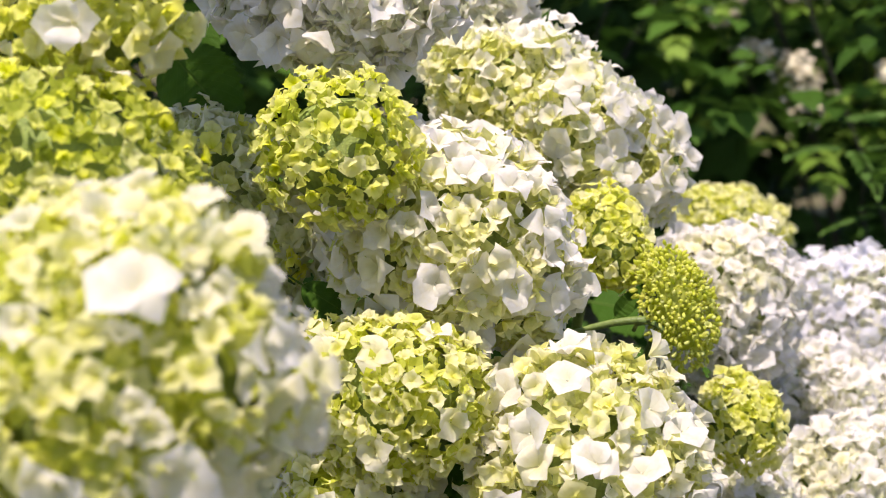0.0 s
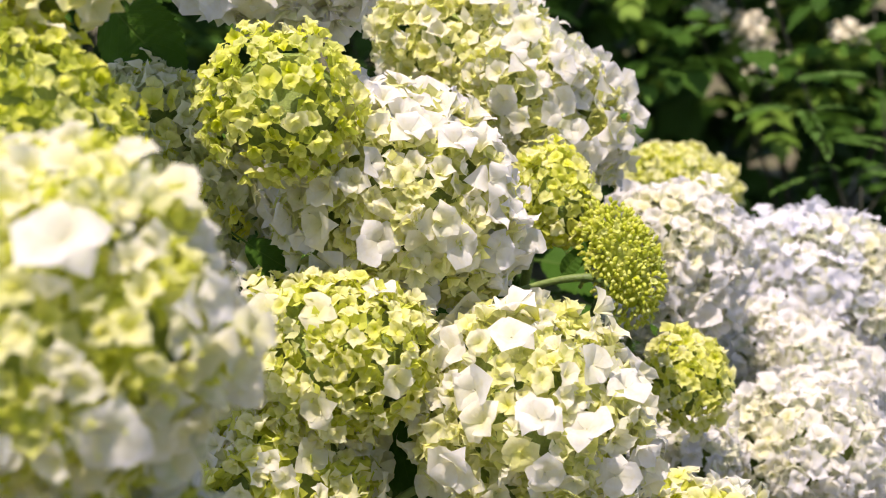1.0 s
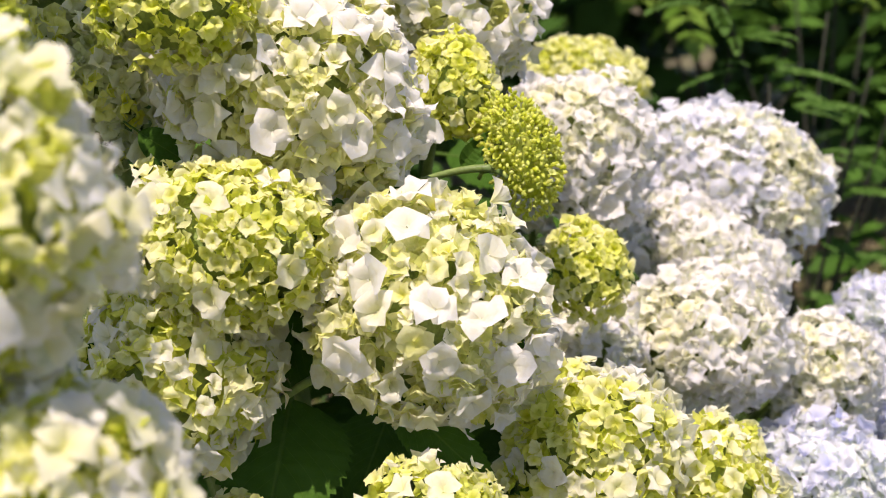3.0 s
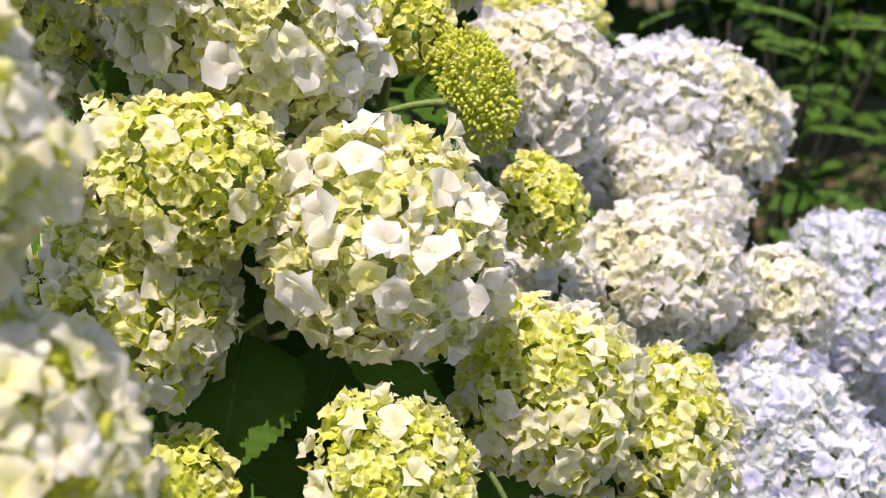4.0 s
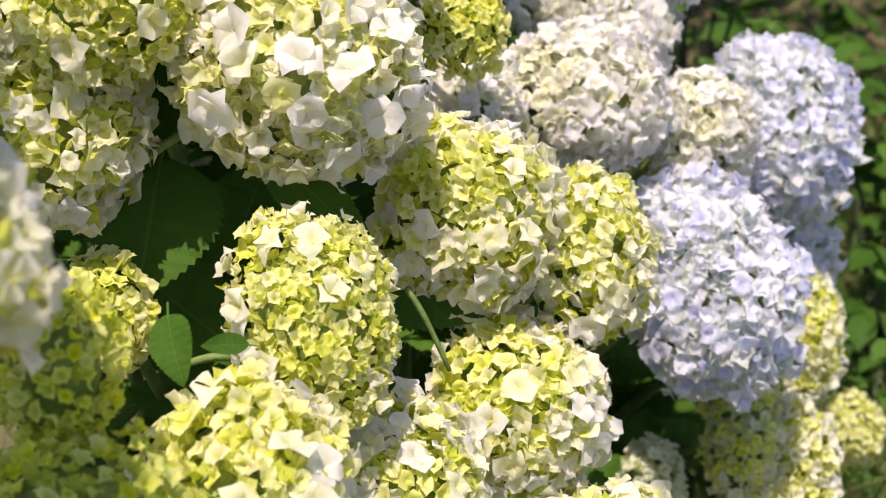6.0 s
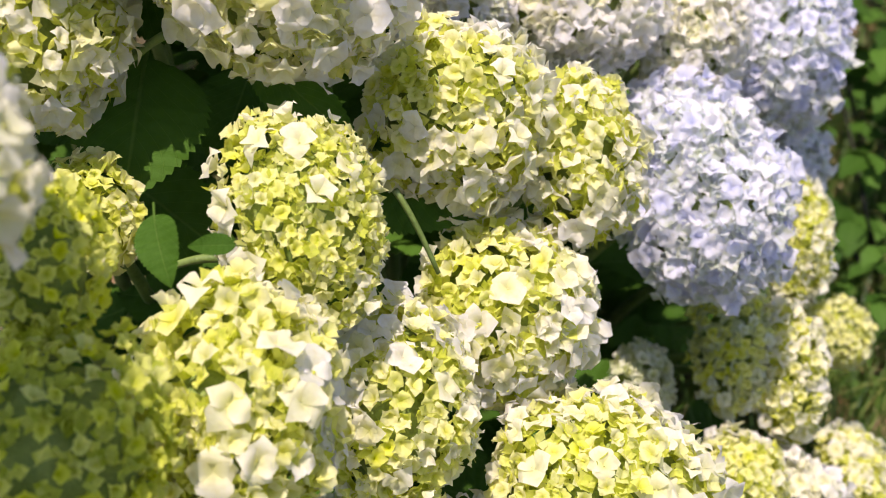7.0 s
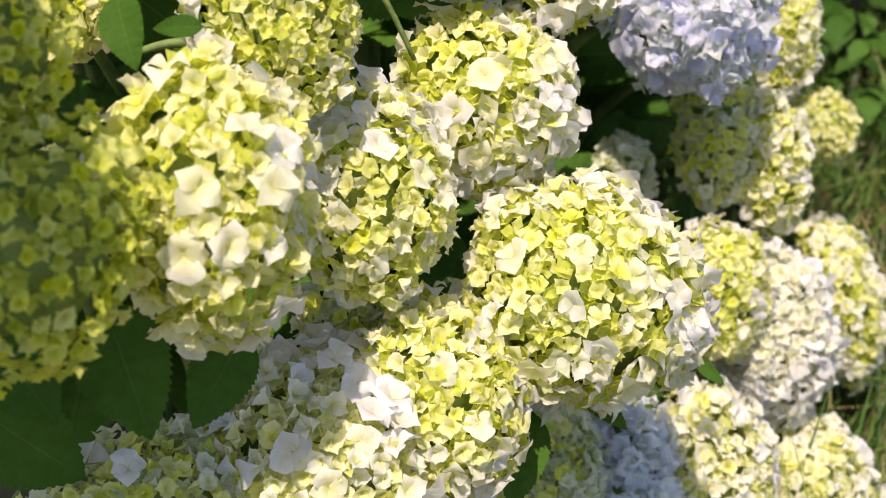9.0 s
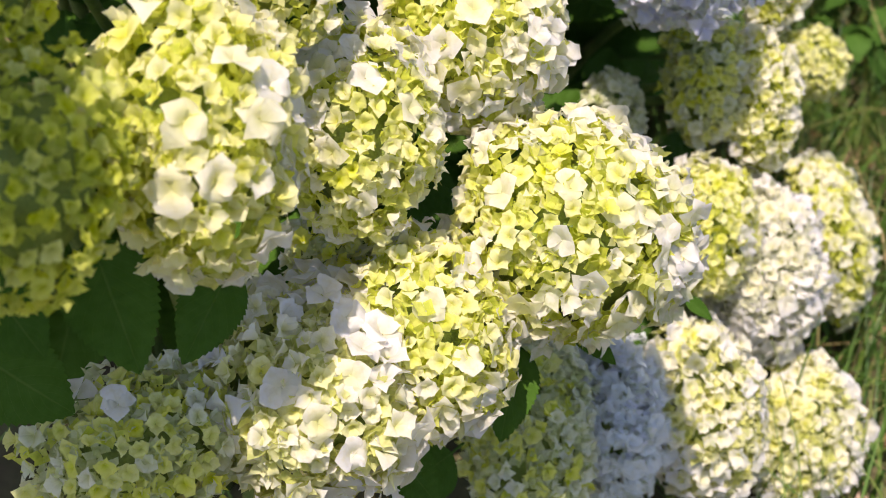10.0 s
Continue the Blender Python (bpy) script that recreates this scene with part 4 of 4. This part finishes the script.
head_42 = head((-0.002, 0.689, 0.417), (0.073, 0.054, 0.057), (-40, 11, 23), 'greenwhite', 'lime', (0.2, 0), 90, 0.022, 0.014,
     'greenish white, in the shade',
     marks=((-0.030, 0.008, 0.045, 0.024, 'white'),
            (-0.005, -0.014, 0.054, 0.022, 'white'),
            (0.035, 0.034, 0.038, 0.022, 'white')))
head_43 = head((0.305, 0.848, 0.220), (0.058, 0.086, 0.063), (-40, 11, 3), 'greenwhite', 'lime', (-0.3, 0), 80, 0.021, 0.015,
     'greenish, in the shade low in the bush')
head_44 = head((0.390, 0.877, 0.199), (0.047, 0.071, 0.053), (-40, 11, 3), 'bluewhite', 'bluewhite', (0, 0), 50, 0.026, 0.021,
     'pale blue white, in the shade')
head_45 = head((0.471, 0.893, 0.187), (0.056, 0.080, 0.060), (-40, 11, 13), 'white', 'yellow', (0.2, 0.2), 60, 0.023, 0.017,
     'white and yellow, low in the bush')
head_46 = head((0.572, 1.030, 0.219), (0.056, 0.084, 0.062), (-40, 11, 3), 'white', 'cream', (0, 0.3), 50, 0.023, 0.018,
     'white, low in the bush')
head_47 = head((0.690, 1.145, 0.157), (0.044, 0.087, 0.059), (-40, 11, 13), 'cream', 'yellow', (0, 0), 70, 0.022, 0.016,
     'pale yellow, low in the bush')
head_48 = head((0.600, 0.933, 0.090), (0.059, 0.075, 0.060), (-40, 11, 3), 'white', 'yellow', (-0.2, 0.2), 55, 0.023, 0.017,
     'cream yellow, close to the ground')
head_49 = head((0.525, 1.135, 0.372), (0.041, 0.057, 0.044), (-32, 10, 2), 'greenwhite', 'lime', (-0.3, 0.4), 95, 0.021, 0.013,
     'yellow-green, under the blue one')
head_50 = head((0.578, 1.125, 0.352), (0.036, 0.066, 0.046), (-32, 10, 2), 'cream', 'yellow', (0, 0), 60, 0.020, 0.015,
     'cream, lit on one side')
head_51 = head((0.144, 0.809, 0.468), (0.036, 0.030, 0.030), (-40, 11, 3), 'greenwhite', 'lime', (0, 0), 70, 0.021, 0.014,
     'greenish white, deep in the shade')
head_52 = head((0.435, 1.130, 0.342), (0.028, 0.041, 0.031), (-32, 10, 2), 'greenwhite', 'greenwhite', (0, 0), 60, 0.019, 0.015,
     'small, greenish white')
# unseen head, added to throw shade on head_10 and the leaves beside it
head_53 = head((-0.205, 0.965, 1.262), (0.066, 0.055, 0.060), (-14, 0, 0), 'white', 'cream', (0, 0.3), 50, 0.028, 0.019,
     'white, unseen, added above the view for its shade')

# ---- single leaves and stalks that show between the heads ----
leaf_on(head_12, (0.003, 0.956, 0.768), (-0.014, 0.884, 0.699), (-0.1, -1.0, 0.25), 3, 1.30, 'dark green leaf with sun flecks and a lit edge')
leaf_on(head_12, (-0.010, 0.983, 0.818), (0.047, 0.957, 0.778), (-0.1, -1.0, 0.25), 3, 1.00)
leaf_on(head_13, (0.074, 0.919, 0.787), (0.130, 0.870, 0.739), (-0.35, -1.0, 0.30), 2, 0.85)
leaf_on(head_13, (0.073, 1.005, 0.732), (0.047, 0.938, 0.694), (-0.1, -1.0, 0.25), 0, 1.10)
leaf_on(head_12, (-0.018, 0.969, 0.671), (0.050, 0.900, 0.640), (-0.1, -1.0, 0.45), 1, 1.00)
leaf_on(head_36, (0.012, 0.756, 0.757), (0.015, 0.716, 0.741), (-0.45, -0.8, 0.7), 2, 1.15, 'small sunlit leaf with a toothed edge')
leaf_on(head_31, (0.057, 0.742, 0.743), (0.030, 0.744, 0.745), (-0.1, -0.7, 0.8), 2, 0.90)
leaf_on(head_29, (0.150, 0.960, 0.676), (0.212, 0.905, 0.662), (-0.1, -1.0, 0.35), 1, 1.10)
leaf_on(head_35, (-0.011, 0.697, 0.588), (0.011, 0.638, 0.535), (-0.1, -0.8, 0.7), 3, 0.95)
leaf_on(head_35, (-0.067, 0.652, 0.606), (-0.037, 0.615, 0.574), (-0.1, -0.8, 0.7), 0, 1.20)
leaf_on(head_35, (-0.091, 0.697, 0.510), (-0.036, 0.663, 0.480), (-0.1, -0.8, 0.7), 1, 1.20)
leaf_on(head_40, (0.269, 0.769, 0.404), (0.250, 0.716, 0.362), (-0.1, -0.8, 0.7), 0, 0.90)
leaf_on(head_38, (0.310, 0.779, 0.412), (0.335, 0.746, 0.402), (-0.1, -0.8, 0.7), 2, 0.80)
leaf_on(head_38, (0.433, 0.868, 0.344), (0.447, 0.845, 0.342), (-0.1, -0.8, 0.7), 2, 0.80)
leaf_on(head_40, (0.175, 0.752, 0.327), (0.203, 0.711, 0.308), (-0.1, -0.8, 0.7), 0, 1.20)
leaf_on(head_35, (0.069, 0.718, 0.542), (0.035, 0.673, 0.507), (-0.1, -0.8, 0.7), 0, 1.00)
leaf_on(head_40, (0.224, 0.762, 0.303), (0.178, 0.737, 0.287), (-0.1, -0.8, 0.7), 1, 1.20)
leaf_on(head_10, (-0.192, 1.056, 1.100), (-0.143, 1.046, 1.044), (-0.1, -1.0, 0.25), 1, 1.10)
leaf_on(head_5, (-0.171, 1.082, 1.125), (-0.194, 1.061, 1.061), (-0.1, -1.0, 0.25), 0, 1.00)
leaf_on(head_9, (-0.096, 0.989, 0.948), (-0.049, 0.974, 0.920), (-0.1, -1.0, 0.25), 2, 0.80)
leaf_on(head_15, (0.126, 1.057, 0.905), (0.145, 1.051, 0.930), (-0.1, -1.0, 0.25), 2, 0.80)
leaf_on(head_12, (-0.144, 0.764, 0.887), (-0.104, 0.753, 0.870), (-0.1, -1.0, 0.25), 1, 1.20)


def stalk(owner, points, radius, label):
    pts = [Vector(p) for p in points]
    arc = bend(pts[0], pts[0].lerp(pts[-1], 0.33) + Vector((0, 0, 0.006)), pts[0].lerp(pts[-1], 0.67) + Vector((0, 0, 0.004)), pts[-1], 9)
    vs, fs = tube([p - pts[0] for p in arc], [radius * (1.15 - 0.05 * i) for i in range(9)], 8)
    part("stalk", mesh_of("stalk", vs, fs, STEM), owner, pts[0], label)


stalk(head_15, ((0.148, 1.029, 0.911), (0.083, 1.051, 0.890)), 0.0028, 'pale green flower stalk')
stalk(head_15, ((0.156, 1.017, 0.907), (0.139, 1.039, 0.905)), 0.0022, 'pale green side stalk')
stalk(head_15, ((0.153, 1.029, 0.931), (0.138, 1.043, 0.899)), 0.0020, 'pale green side stalk')
stalk(head_31, ((0.054, 0.802, 0.698), (0.012, 0.816, 0.684)), 0.0030, 'brownish green stem')
stalk(head_32, ((0.166, 0.895, 0.692), (0.196, 0.880, 0.633)), 0.0022, 'light green leaf stalk')
stalk(head_13, ((0.029, 0.911, 0.805), (-0.009, 0.919, 0.777)), 0.0032, 'light green stem')
